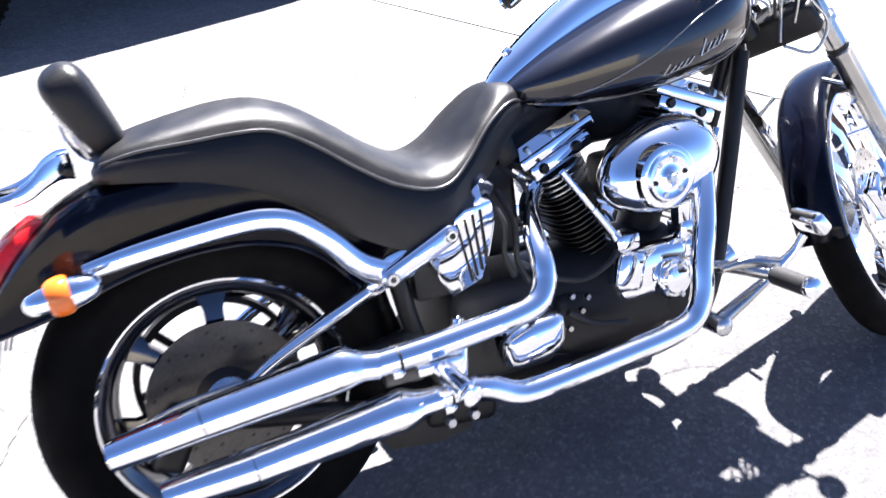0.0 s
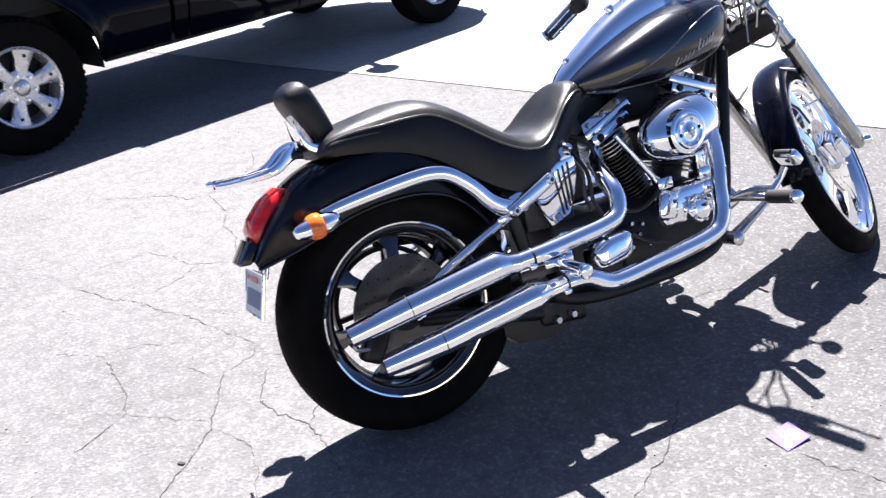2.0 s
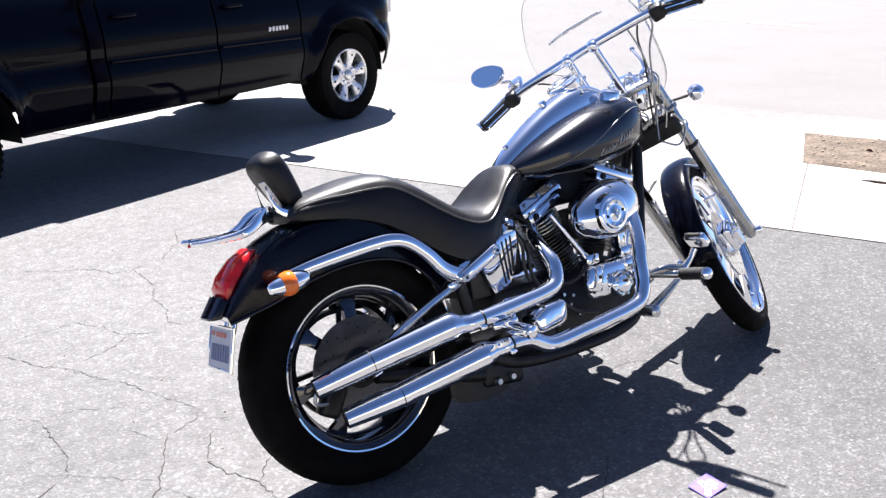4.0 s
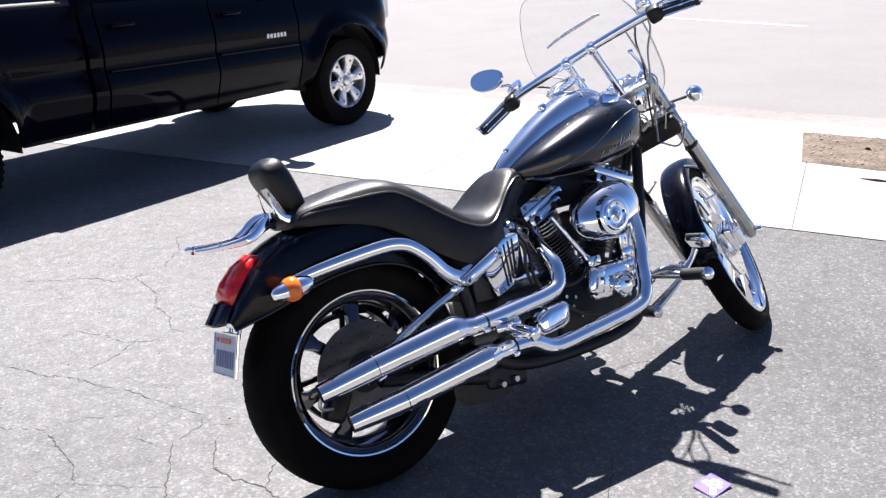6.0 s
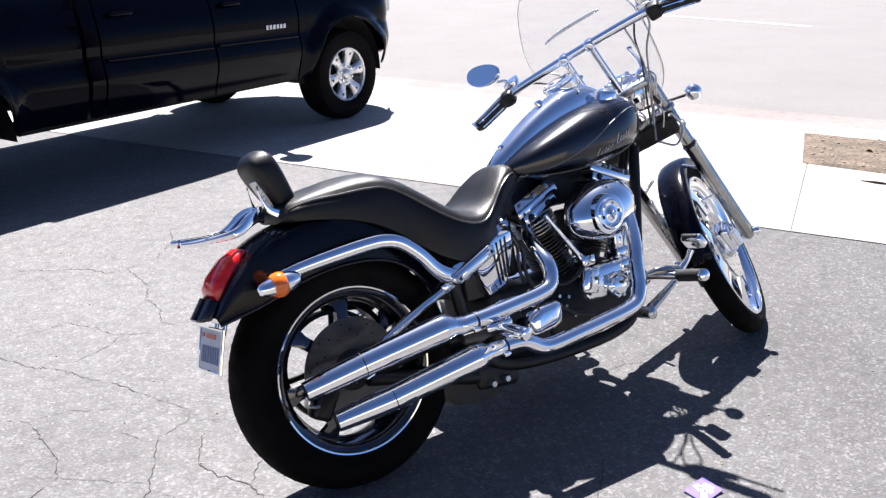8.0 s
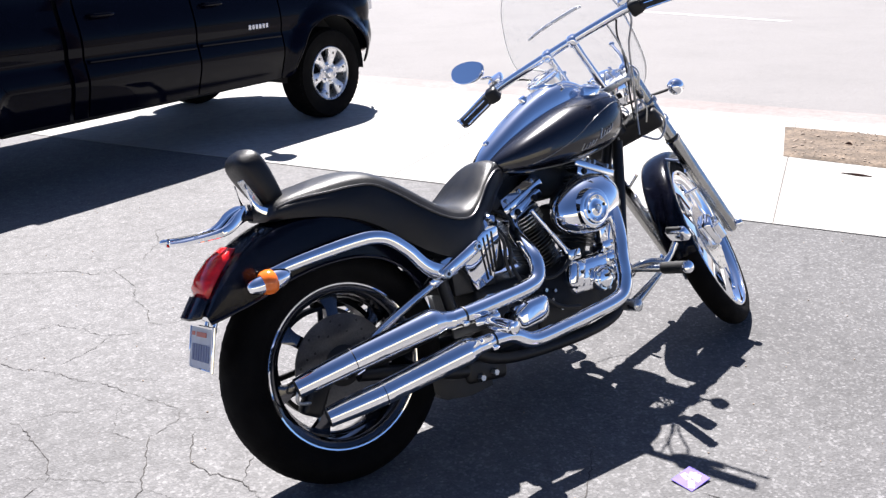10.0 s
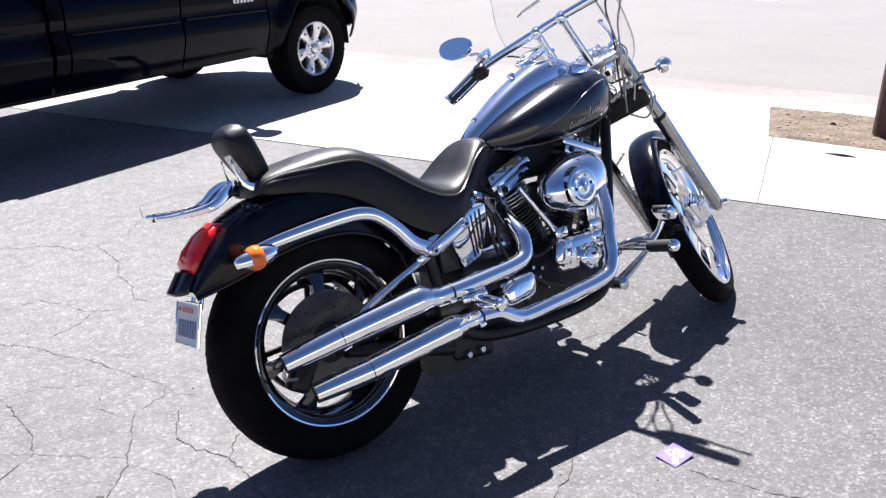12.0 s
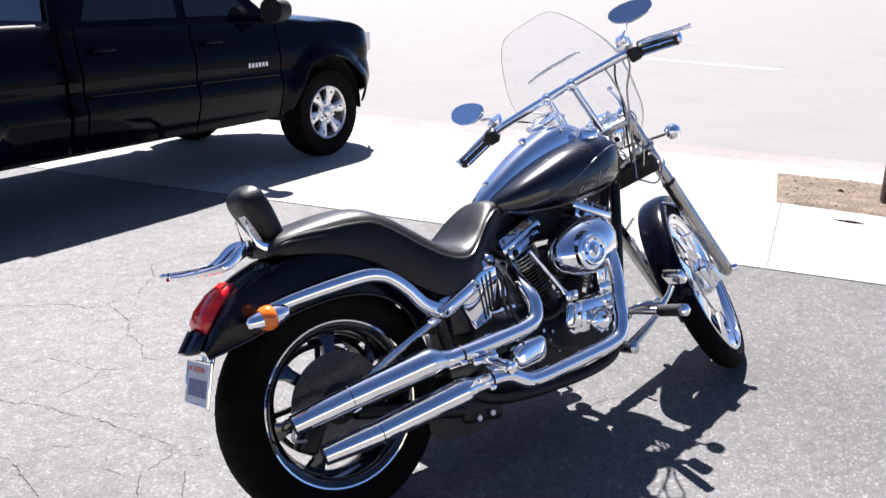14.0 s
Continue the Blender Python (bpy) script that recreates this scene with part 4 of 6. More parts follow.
# engine
part("crankcase", join(tube([(0.62, 0, 0.32), (0.72, 0, 0.31), (0.86, 0, 0.31), (0.99, 0, 0.33)], [0.105, 0.125, 0.135, 0.10], seg=24, flat=1.0), block(0.36, 0.25, 0.13, Matrix.Translation((0.82, 0, 0.30)), 0.03, 3)), ENGINE, bike)
part("transmission_case", block(0.22, 0.26, 0.20, Matrix.Translation((0.53, 0, 0.33)), 0.03, 3), ENGINE, bike)
part("oil_pan", block(0.44, 0.18, 0.09, Matrix.Translation((0.64, 0.02, 0.218)), 0.02, 3), ENGINE, bike)
part("primary_cover", join(tube([(0.40, 0.21, 0.35), (0.47, 0.215, 0.34), (0.94, 0.22, 0.325), (1.03, 0.22, 0.32)], [0.05, 0.125, 0.135, 0.06], n=4, seg=28, flat=0.62), block(0.40, 0.12, 0.20, Matrix.Translation((0.68, 0.16, 0.32)), 0.03, 3)), CHROME, bike, "chrome primary drive cover")
part("shift_linkage", join(tube([(0.72, 0.25, 0.25), (0.90, 0.27, 0.27), (1.06, 0.27, 0.31)], 0.008, seg=8), block(0.16, 0.05, 0.07, Matrix.Translation((1.02, 0.20, 0.30)), 0.012)), CHROME, bike)
part("gearbox_cover", join(rings([[(0.540 + a * 0.066 * math.copysign(abs(cos(t)) ** 0.62, cos(t)), -0.135 - y, 0.338 + 0.012 * cos(t) * a + a * 0.042 * math.copysign(abs(sin(t)) ** 0.62, sin(t))) for t in np.arange(28) * 2 * pi / 28] for y, a in ((0, 1.0), (0.075, 1.0), (0.088, 0.96), (0.097, 0.86), (0.102, 0.7), (0.1045, 0.45))])), CHROME, bike, "domed chrome gearbox side cover")

for name, base, tilt in (("rear", (0.688, 0.660), -22.5), ("front", (1.036, 0.704), 22.5)):
    C = Matrix.Translation((base[0], 0, base[1])) @ Matrix.Rotation(radians(tilt), 4, "Y")
    barrel = part("cylinder", lathe([(0.046, -0.34), (0.046, -0.05), (0.044, -0.03)], 32), ENGINE, bike, m=C)
    for k in range(18):
        z = -0.265 + k * 0.0120
        w = 0.050 + 0.002 * (k % 2) + 0.0004 * k if k < 14 else 0.064
        fin = rings([[(w * math.copysign(abs(cos(t)) ** 0.7, cos(t)), (w + 0.024) * math.copysign(abs(sin(t)) ** 0.7, sin(t)), h) for t in np.arange(28) * 2 * pi / 28] for h in (z - 0.0014, z + 0.0014)])
        part("cooling_fin", fin, FIN_EDGE if k < 14 else SATIN, barrel, m=C)
    C = C @ Matrix.Translation((0.018 if tilt < 0 else 0.0, 0, 0.0))
    for bx in (-0.06, 0.0, 0.06):
        part("rocker_bolt", lathe([(0, 0.010), (0.006, 0.010), (0.0075, 0.007), (0.0075, -0.004)], 6), SATIN, bike, m=C @ Matrix.Translation((bx, -0.055, 0.006)))
    rocker_base = part("rocker_base", block(0.146, 0.140, 0.030, C @ Matrix.Translation((-0.006, 0, -0.039)), 0.006, 2), CHROME, bike, "polished rocker base")
    for bx in (-0.052, 0.030):
        part("base_bolt", lathe([(0, 0.008), (0.008, 0.008), (0.011, 0.004), (0.011, 0.0)], 14), BLACK, rocker_base, m=C @ Matrix.Translation((bx, -0.070, -0.036)) @ ALONG_Y)
    part("rocker_box", join(block(0.178, 0.132, 0.022, C @ Matrix.Translation((0, 0, -0.012)), 0.004, 2), rings([[C @ Vector((0.004 + sx * 0.090, sy * 0.062, 0.000)) for sx, sy in ((-1, -1), (1, -1), (1, 1), (-1, 1))], [C @ Vector((0.006 + sx * 0.078, sy * 0.048, 0.020)) for sx, sy in ((-1, -1), (1, -1), (1, 1), (-1, 1))]])), CHROME, bike, "chrome rocker box", sharp=25)
for a, b in (((0.676, -0.130, 0.615), (0.776, -0.145, 0.464)), ((1.02, -0.118, 0.64), (0.93, -0.14, 0.46)), ((1.05, -0.118, 0.63), (0.955, -0.14, 0.46))):
    a, b = Vector(a), Vector(b)
    tube_ob = part("pushrod_tube", tube([a, a.lerp(b, 0.55), a.lerp(b, 0.56), a.lerp(b, 0.95)], [0.0075, 0.0075, 0.009, 0.009], n=1), CHROME, bike)
    part("tappet_cap", tube([a.lerp(b, 0.93), b], [0.009, 0.013], n=1), CHROME, tube_ob)
for x, z in ((0.795, 0.452), (0.945, 0.448)):
    part("tappet_block", block(0.055, 0.05, 0.035, Matrix.Translation((x, -0.135, z)), 0.008), CHROME, bike)
# timing cover with its round cap
part("timing_cover", join(block(0.20, 0.05, 0.11, Matrix.Translation((0.875, -0.125, 0.375)), 0.022, 3), block(0.07, 0.05, 0.09, Matrix.Translation((0.805, -0.13, 0.385)) @ Matrix.Rotation(radians(14), 4, "Y"), 0.02, 3), block(0.06, 0.06, 0.05, Matrix.Translation((0.955, -0.125, 0.405)), 0.016, 3)), CHROME, bike, "chrome timing cover")
part("timing_cap", lathe([(0.0, 0.024), (0.012, 0.024), (0.026, 0.021), (0.030, 0.016), (0.0345, 0.016), (0.041, 0.010), (0.043, 0.0), (0.043, -0.02)], 40), CHROME, bike, m=outwards(0.896, -0.152, 0.352))
for k in range(5):
    a = 2 * pi * k / 5
    part("cover_screw", lathe([(0, 0.006), (0.005, 0.006), (0.006, 0)], 10), SATIN, bike, m=outwards(0.896 + 0.034 * cos(a), -0.168, 0.352 + 0.034 * sin(a)))
part("oil_filter", lathe([(0, 0.0), (0.03, 0.0), (0.038, 0.008), (0.038, 0.09), (0.0, 0.09)], 28), CHROME, bike, m=Matrix.Translation((1.03, -0.05, 0.30)) @ Matrix.Rotation(radians(70), 4, "Y"))
part("oil_line", join(tube([(0.60, -0.15, 0.43), (0.68, -0.16, 0.405), (0.74, -0.16, 0.42), (0.77, -0.155, 0.44)], 0.006, seg=8), tube([(0.64, -0.17, 0.35), (0.70, -0.165, 0.31), (0.78, -0.16, 0.29)], 0.007, seg=8)), CABLE, bike)
for x, z in ((0.655, 0.305), (0.685, 0.335), (0.665, 0.37), (0.715, 0.30), (0.70, 0.36)):
    part("case_bolt", lathe([(0, 0.009), (0.006, 0.009), (0.008, 0)], 6), SLIDER, bike, m=outwards(x, -0.142, z))

for x, y, z in ((0.390, -0.12, 0.175), (0.440, -0.12, 0.177)):
    part("frame_bolt", lathe([(0, 0.012), (0.009, 0.012), (0.012, 0.008), (0.012, -0.01)], 6), SATIN, bike, m=outwards(x, y, z))

part("frame_junction", join(block(0.15, 0.06, 0.075, Matrix.Translation((0.425, -0.085, 0.190)) @ Matrix.Rotation(radians(8), 4, "Y"), 0.018, 3), block(0.09, 0.10, 0.05, Matrix.Translation((0.44, -0.04, 0.215)), 0.012, 2)), BLACK, bike)

# air cleaner: a leaning oval dome with a round boss
AIR = Matrix.Translation((0.880, -0.150, 0.592)) @ ALONG_Y @ Matrix.Rotation(radians(10), 4, "Z")
dome = rings([[(0.136 * a * cos(t) - 0.004, 0.092 * a * sin(t) * (1.0 + 0.10 * cos(t)), h) for t in np.arange(48) * 2 * pi / 48] for h, a in ((-0.03, 0.90), (-0.015, 0.96), (0.0, 1.0), (0.008, 1.0), (0.022, 0.972), (0.038, 0.90), (0.052, 0.80), (0.063, 0.67), (0.070, 0.53), (0.0735, 0.35), (0.0745, 0.1))])
air = part("air_cleaner", dome, CHROME, bike, "oval chrome air cleaner cover", m=AIR)
part("air_cleaner_boss", lathe([(0, 0.086), (0.010, 0.088), (0.014, 0.085), (0.018, 0.0835), (0.030, 0.0835), (0.034, 0.086), (0.038, 0.0855), (0.041, 0.081), (0.047, 0.081), (0.051, 0.078), (0.055, 0.058)], 44), CHROME, air, m=Matrix.Translation((-0.024, 0, 0.014)) @ AIR @ Matrix.Scale(1.20, 4) @ Matrix.Translation((-0.010, -0.016, -0.0165)))
part("boss_bolt", lathe([(0, 0.093), (0.007, 0.093), (0.009, 0.089), (0.009, 0.08)], 6), SATIN, air, m=Matrix.Translation((-0.024, 0, 0.014)) @ AIR @ Matrix.Scale(1.20, 4) @ Matrix.Translation((-0.010, -0.016, -0.0165)))
for k in range(6):
    part("boss_screw", lathe([(0, 0.0855), (0.004, 0.0855), (0.005, 0.083), (0.005, 0.08)], 8), BLACK if k % 3 == 0 else SATIN, air, m=Matrix.Translation((-0.024, 0, 0.014)) @ AIR @ Matrix.Scale(1.20, 4) @ Matrix.Translation((-0.010 + 0.028 * cos(k * pi / 3), -0.016 + 0.028 * sin(k * pi / 3), -0.0165)))
part("air_cleaner_back", tube([(0.86, -0.05, 0.60), (0.87, -0.14, 0.60)], [0.045, 0.085], n=1, seg=28), ENGINE, bike)
part("carburettor", block(0.11, 0.10, 0.10, Matrix.Translation((0.86, -0.04, 0.56)), 0.02, 3), ENGINE, bike)
part("horn_cover", block(0.035, 0.03, 0.085, Matrix.Translation((0.935, -0.14, 0.50)), 0.006), CHROME, bike)

# chrome oil tank with ribs, and electrics behind it
tank_out = [(0.372, 0.530), (0.395, 0.558), (0.452, 0.596), (0.508, 0.604), (0.515, 0.560), (0.505, 0.500), (0.488, 0.447), (0.425, 0.424), (0.400, 0.465)]
LEAN = Matrix(((1, 0, 0, 0), (0, 1, -0.20, 0.10), (0, 0, 1, 0), (0, 0, 0, 1)))
oil = part("oil_tank", slab(tank_out, 0.26, LEAN @ Matrix.Translation((0, -0.150, 0)), 0.008), CHROME, bike, "ribbed chrome oil tank")
for k in range(4):
    part("rib", tube([(0.436 + 0.0155 * k, -0.1492, 0.572 + 0.006 * k), (0.464 + 0.0105 * k, -0.1492, 0.452 + 0.009 * k)], 0.0048, n=1, seg=8, flat=0.6), BLACK, oil, m=LEAN)
part("oil_cap", join(lathe([(0, 0.045), (0.018, 0.045), (0.022, 0.035), (0.022, -0.02), (0, -0.02)], 24, Matrix.Translation((0.505, -0.12, 0.625)) @ Matrix.Rotation(radians(-60), 4, "X"))), CHROME, bike)
part("oil_hose", tube([(0.515, -0.13, 0.60), (0.535, -0.15, 0.55), (0.53, -0.15, 0.49), (0.55, -0.14, 0.44)], 0.0055, seg=10), CABLE, bike)
part("wiring_loom", join(tube([(0.55, -0.10, 0.60), (0.565, -0.13, 0.54), (0.56, -0.14, 0.47), (0.58, -0.14, 0.42)], 0.006, seg=8), tube([(0.57, -0.08, 0.64), (0.60, -0.12, 0.60), (0.60, -0.13, 0.52)], 0.005, seg=8)), CABLE, bike)
part("battery_box", block(0.16, 0.22, 0.16, Matrix.Translation((0.44, 0.0, 0.50)), 0.015), ENGINE, bike)
# black filler added under the tank so that the gap there stays dark
part("backbone_filler", block(0.50, 0.07, 0.16, Matrix.Translation((0.83, 0.045, 0.70)), 0.02, 3), BLACK, bike)
part("side_cover", block(0.12, 0.10, 0.24, Matrix.Translation((0.575, 0.03, 0.56)), 0.02, 3), BLACK, bike)
part("coil_cover", block(0.05, 0.05, 0.07, Matrix.Translation((0.60, -0.03, 0.665)) @ Matrix.Rotation(radians(-20), 4, "Y"), 0.012), BLACK, bike)

# fuel tank: x, bottom, top, half width, height of the widest line
TANK = [(0.600, 0.748, 0.768, 0.028, 0.760), (0.625, 0.738, 0.784, 0.060, 0.766), (0.66, 0.729, 0.808, 0.098, 0.776), (0.71, 0.722, 0.836, 0.124, 0.788), (0.80, 0.719, 0.876, 0.147, 0.808), (0.89, 0.721, 0.910, 0.160, 0.826),
        (0.98, 0.731, 0.932, 0.164, 0.840), (1.06, 0.748, 0.942, 0.156, 0.852), (1.12, 0.770, 0.940, 0.134, 0.858), (1.16, 0.798, 0.915, 0.100, 0.860), (1.178, 0.826, 0.890, 0.055, 0.860)]
tank_rings = []
for x, zb, zt, w, zw in smooth_path(TANK, 5):
    ring = []
    for t in np.arange(40) * 2 * pi / 40:
        c, s_ = cos(t), sin(t)
        h = (zt - zw) if s_ > 0 else (zw - zb)
        e = 0.75 if s_ > 0 else 0.62
        ring.append((x, -w * math.copysign(abs(c) ** 0.72, c), zw + h * math.copysign(abs(s_) ** e, s_)))
    tank_rings.append(ring)
fuel_tank = part("fuel_tank", rings(tank_rings), TANK_PAINT, bike, "glossy black teardrop fuel tank", sharp=60)


def tank_side(x, k):
    """A point on the tank's flank; k runs from its lower edge (0) to its top (1)."""
    rows = smooth_path(TANK, 5)
    i = min(range(len(rows)), key=lambda j: abs(rows[j][0] - x))
    _, zb, zt, w, zw = rows[i]
    t = -pi / 2 + pi * k
    c, s_ = cos(t), sin(t)
    h = (zt - zw) if s_ > 0 else (zw - zb)
    e = 0.75 if s_ > 0 else 0.62
    return Vector((x, w * abs(c) ** 0.72 + 0.0012, zw + h * math.copysign(abs(s_) ** e, s_)))


loop = [(0.66, 0.30), (0.78, 0.20), (0.95, 0.17), (1.08, 0.22), (1.135, 0.40), (1.11, 0.60), (1.00, 0.56), (0.88, 0.48), (0.76, 0.39), (0.66, 0.30)]
for s in (-1, 1):
    part("pinstripe", tube([(p.x, s * p.y, p.z) for p in (tank_side(x, k) for x, k in loop)], 0.0015, n=4, seg=6), TRIM_LINE, fuel_tank)
    for x0, k0, n in ((0.905, 0.335, 5), (0.985, 0.395, 5)):
        strokes = [tube([(p.x, s * (p.y + 0.0006), p.z) for p in (tank_side(x0 + 0.0135 * q, k0 + 0.008 * q), tank_side(x0 + 0.0135 * q + 0.009, k0 + 0.008 * q + (0.045 if q else 0.075)))], 0.0014, n=1, seg=6) for q in range(n)]
        under = tube([(p.x, s * (p.y + 0.0006), p.z) for p in (tank_side(x0 + 0.011 * q, k0 + 0.0066 * q) for q in range(n + 1))], 0.0009, n=1, seg=6)
        part("tank_emblem", join(*strokes, under), SATIN, fuel_tank, "small silver tank lettering, worn")

# x, crown, edge height, half width
CONSOLE = [(0.596, 0.784, 0.765, 0.020), (0.625, 0.816, 0.778, 0.042), (0.68, 0.858, 0.816, 0.056), (0.75, 0.904, 0.858, 0.064), (0.82, 0.943, 0.892, 0.070), (0.885, 0.974, 0.914, 0.078), (0.94, 0.992, 0.928, 0.084), (0.99, 0.996, 0.936, 0.080), (1.04, 0.985, 0.945, 0.062), (1.085, 0.966, 0.945, 0.036), (1.10, 0.955, 0.942, 0.015)]
part("tank_console", rings([[(x, -0.76 * w * cos(t), (ze + (zc - ze) * sin(t) ** 0.62) if sin(t) > 0 else ze - 0.03) for t in np.arange(28) * 2 * pi / 28 + 0.01] for x, zc, ze, w in smooth_path(CONSOLE, 5)]), CHROME, bike, "long chrome tank console", sharp=55)
SPEEDO = Matrix.Translation((0.955, 0.02, 1.000)) @ Matrix.Rotation(radians(-28), 4, "Y")
speedo = part("speedometer", lathe([(0, -0.02), (0.055, -0.02), (0.060, 0.0), (0.062, 0.012), (0.058, 0.016), (0.053, 0.013)], 40), CHROME, bike, m=SPEEDO)
part("dial", lathe([(0, 0.012), (0.052, 0.012), (0.052, 0.009)], 40), BLACK, speedo, m=SPEEDO)
part("dial_marks", join(*[block(0.010, 0.002, 0.001, SPEEDO @ Matrix.Rotation(radians(a), 4, "Z") @ Matrix.Translation((0.042, 0, 0.0128)), 0) for a in range(-140, 141, 20)], block(0.034, 0.002, 0.001, SPEEDO @ Matrix.Rotation(radians(130), 4, "Z") @ Matrix.Translation((0.016, 0, 0.0134)), 0)), CARD_WHITE, speedo)
for y in (-0.082, 0.082):
    part("fuel_cap", lathe([(0, 0.016), (0.020, 0.015), (0.030, 0.010), (0.033, 0.004), (0.033, -0.03)], 32), CHROME, bike, m=Matrix.Translation((1.052, y, 0.948)) @ Matrix.Rotation(radians(18 if y < 0 else -18), 4, "X") @ Matrix.Rotation(radians(6), 4, "Y"))
part("ignition_switch", lathe([(0, 0.010), (0.011, 0.010), (0.014, 0.005), (0.014, -0.01)], 20), CHROME, bike, m=Matrix.Translation((0.83, 0.0, 0.952)) @ Matrix.Rotation(radians(-26), 4, "Y"))
part("seat_strap_bolt", lathe([(0, 0.008), (0.008, 0.006), (0.011, 0)], 16), CHROME, bike, m=Matrix.Translation((0.652, 0, 0.838)) @ Matrix.Rotation(radians(-40), 4, "Y"))
part("steering_neck", join(tube([(1.228 + 0.008, 0, 0.80 - 0.012), (1.228 - 0.075, 0, 0.80 + 0.111)], 0.030, n=1, seg=20), block(0.09, 0.05, 0.07, Matrix.Translation((1.18, 0, 0.825)), 0.015)), BLACK, bike)

# front end, laid out in the fork's own frame: x forwards, y to the left, z up the steering axis
AX = (0.0716, -0.6176)
def fork_part(name, bm, mat, label="", parent=bike, sharp=38):
    return part(name, bm, mat, parent, label, FORK, sharp)


FRONT = FORK @ Matrix.Translation((AX[0], 0, AX[1]))
tyre(0.342, 0.082, 0.268, bike, "front_tire", FRONT)
front_rim = slotted_wheel(bike, 0.276, 0.034, 7, radians(20), FRONT, "front_rim", CHROME, CHROME, 2.4)
fork_part("front_axle", rod((AX[0], -0.165, AX[1]), (AX[0], 0.165, AX[1]), 0.011), CHROME)
brake_disc(bike, 0.146, -0.036, FRONT, ROTOR)
fork_part("front_caliper", block(0.07, 0.05, 0.12, Matrix.Translation((AX[0] - 0.13, 0.07, AX[1] + 0.03)), 0.014, 3), CHROME)
caliper = fork_part("front_caliper", join(block(0.075, 0.050, 0.105, Matrix.Translation((AX[0] - 0.115, -0.078, AX[1] + 0.105)), 0.014, 3), rod((AX[0] - 0.135, -0.108, AX[1] + 0.075), (AX[0] - 0.135, -0.108, AX[1] + 0.135), 0.020, 18)), CHROME, "chrome four-piston brake caliper")
fork_part("caliper_bolt", lathe([(0, 0.010), (0.008, 0.010), (0.010, 0.0)], 8, Matrix.Translation((AX[0] - 0.09, -0.103, AX[1] + 0.125)) @ ALONG_Y), SATIN, parent=caliper)
brake_disc(bike, 0.132, 0.036, FRONT, ROTOR)
for s in (-1, 1):
    y = 0.127 * s
    leg = fork_part("fork_slider", tube([(AX[0] - 0.002, y, -0.632), (AX[0] - 0.002, y, -0.625), (AX[0], y, -0.59), (AX[0], y, -0.55), (AX[0], y, -0.30), (AX[0], y, -0.185), (AX[0], y, -0.172), (AX[0], y, -0.168)], [0.012, 0.019, 0.0265, 0.0250, 0.0250, 0.0250, 0.028, 0.023], n=1, seg=22), SLIDER, "polished fork slider")
    fork_part("dust_seal", rod((AX[0], y, -0.170), (AX[0], y, -0.158), 0.0245, 22), BLACK, parent=leg)
    fork_part("fork_tube", rod((AX[0], y, -0.30), (AX[0], y, 0.155), 0.0225, 20), SLIDER, "hard chrome fork tube")
    fork_part("fork_cap", lathe([(0, 0.012), (0.012, 0.012), (0.020, 0.006), (0.022, -0.002)], 20, Matrix.Translation((AX[0], y, 0.158))), CHROME)
    fork_part("axle_cap", lathe([(0, 0.02), (0.012, 0.018), (0.018, 0.008), (0.018, 0)], 20, Matrix.Translation((AX[0], y * 1.20, AX[1])) @ (ALONG_Y if s < 0 else ALONG_Y.inverted())), CHROME)
    # the fork lower carries fender stays
    fork_part("fender_stay", join(rod((AX[0] + 0.0, y * 0.85, -0.27), (AX[0] + 0.02, 0.058 * s, -0.245), 0.006), rod((AX[0], y * 0.85, -0.40), (AX[0] - 0.02, 0.058 * s, -0.39), 0.006), block(0.03, 0.014, 0.05, Matrix.Translation((AX[0] - 0.01, y * 0.82, -0.33)), 0.004)), CHROME)
fork_part("upper_triple_clamp", join(block(0.060, 0.27, 0.024, Matrix.Translation((0.040, 0, 0.140)), 0.010, 3), tube([(0, 0, 0.12), (0, 0, 0.165)], 0.024, n=1, seg=20)), SATIN)
fork_part("lower_triple_clamp", block(0.080, 0.285, 0.076, Matrix.Translation((0.042, 0, -0.041)), 0.016, 3), BLACK)
for s in (-1, 1):
    fork_part("clamp_cap", join(rod((AX[0], 0.127 * s, -0.092), (AX[0], 0.127 * s, -0.078), 0.029, 22), tube([(AX[0], 0.127 * s, -0.006), (AX[0], 0.127 * s, 0.004), (AX[0], 0.127 * s, 0.010)], [0.031, 0.031, 0.026], n=1, seg=22), block(0.05, 0.06, 0.014, Matrix.Translation((AX[0] - 0.01, 0.100 * s, 0.000)), 0.005)), SLIDER)

# front fender
ff = []
for a in np.linspace(radians(12), radians(150), 30):
    base = Vector((AX[0], 0, AX[1]))
    ring = []
    for k in np.linspace(-1, 1, 15):
        t = k * radians(100)
        r = 0.352 + 0.018 * cos(t) - (0.036 * max(abs(k) - 0.75, 0) * 4 * 0.6)
        ring.append(base + Vector((r * cos(a), 0.053 * math.copysign(min(abs(sin(t)), 1), t), r * sin(a))))
    ff.append(ring)
ffb = rings(ff, closed=False)
bmesh.ops.solidify(ffb, geom=ffb.faces[:], thickness=0.003)
fork_part("front_fender", ffb, PAINT, "glossy black blue front fender", sharp=60)

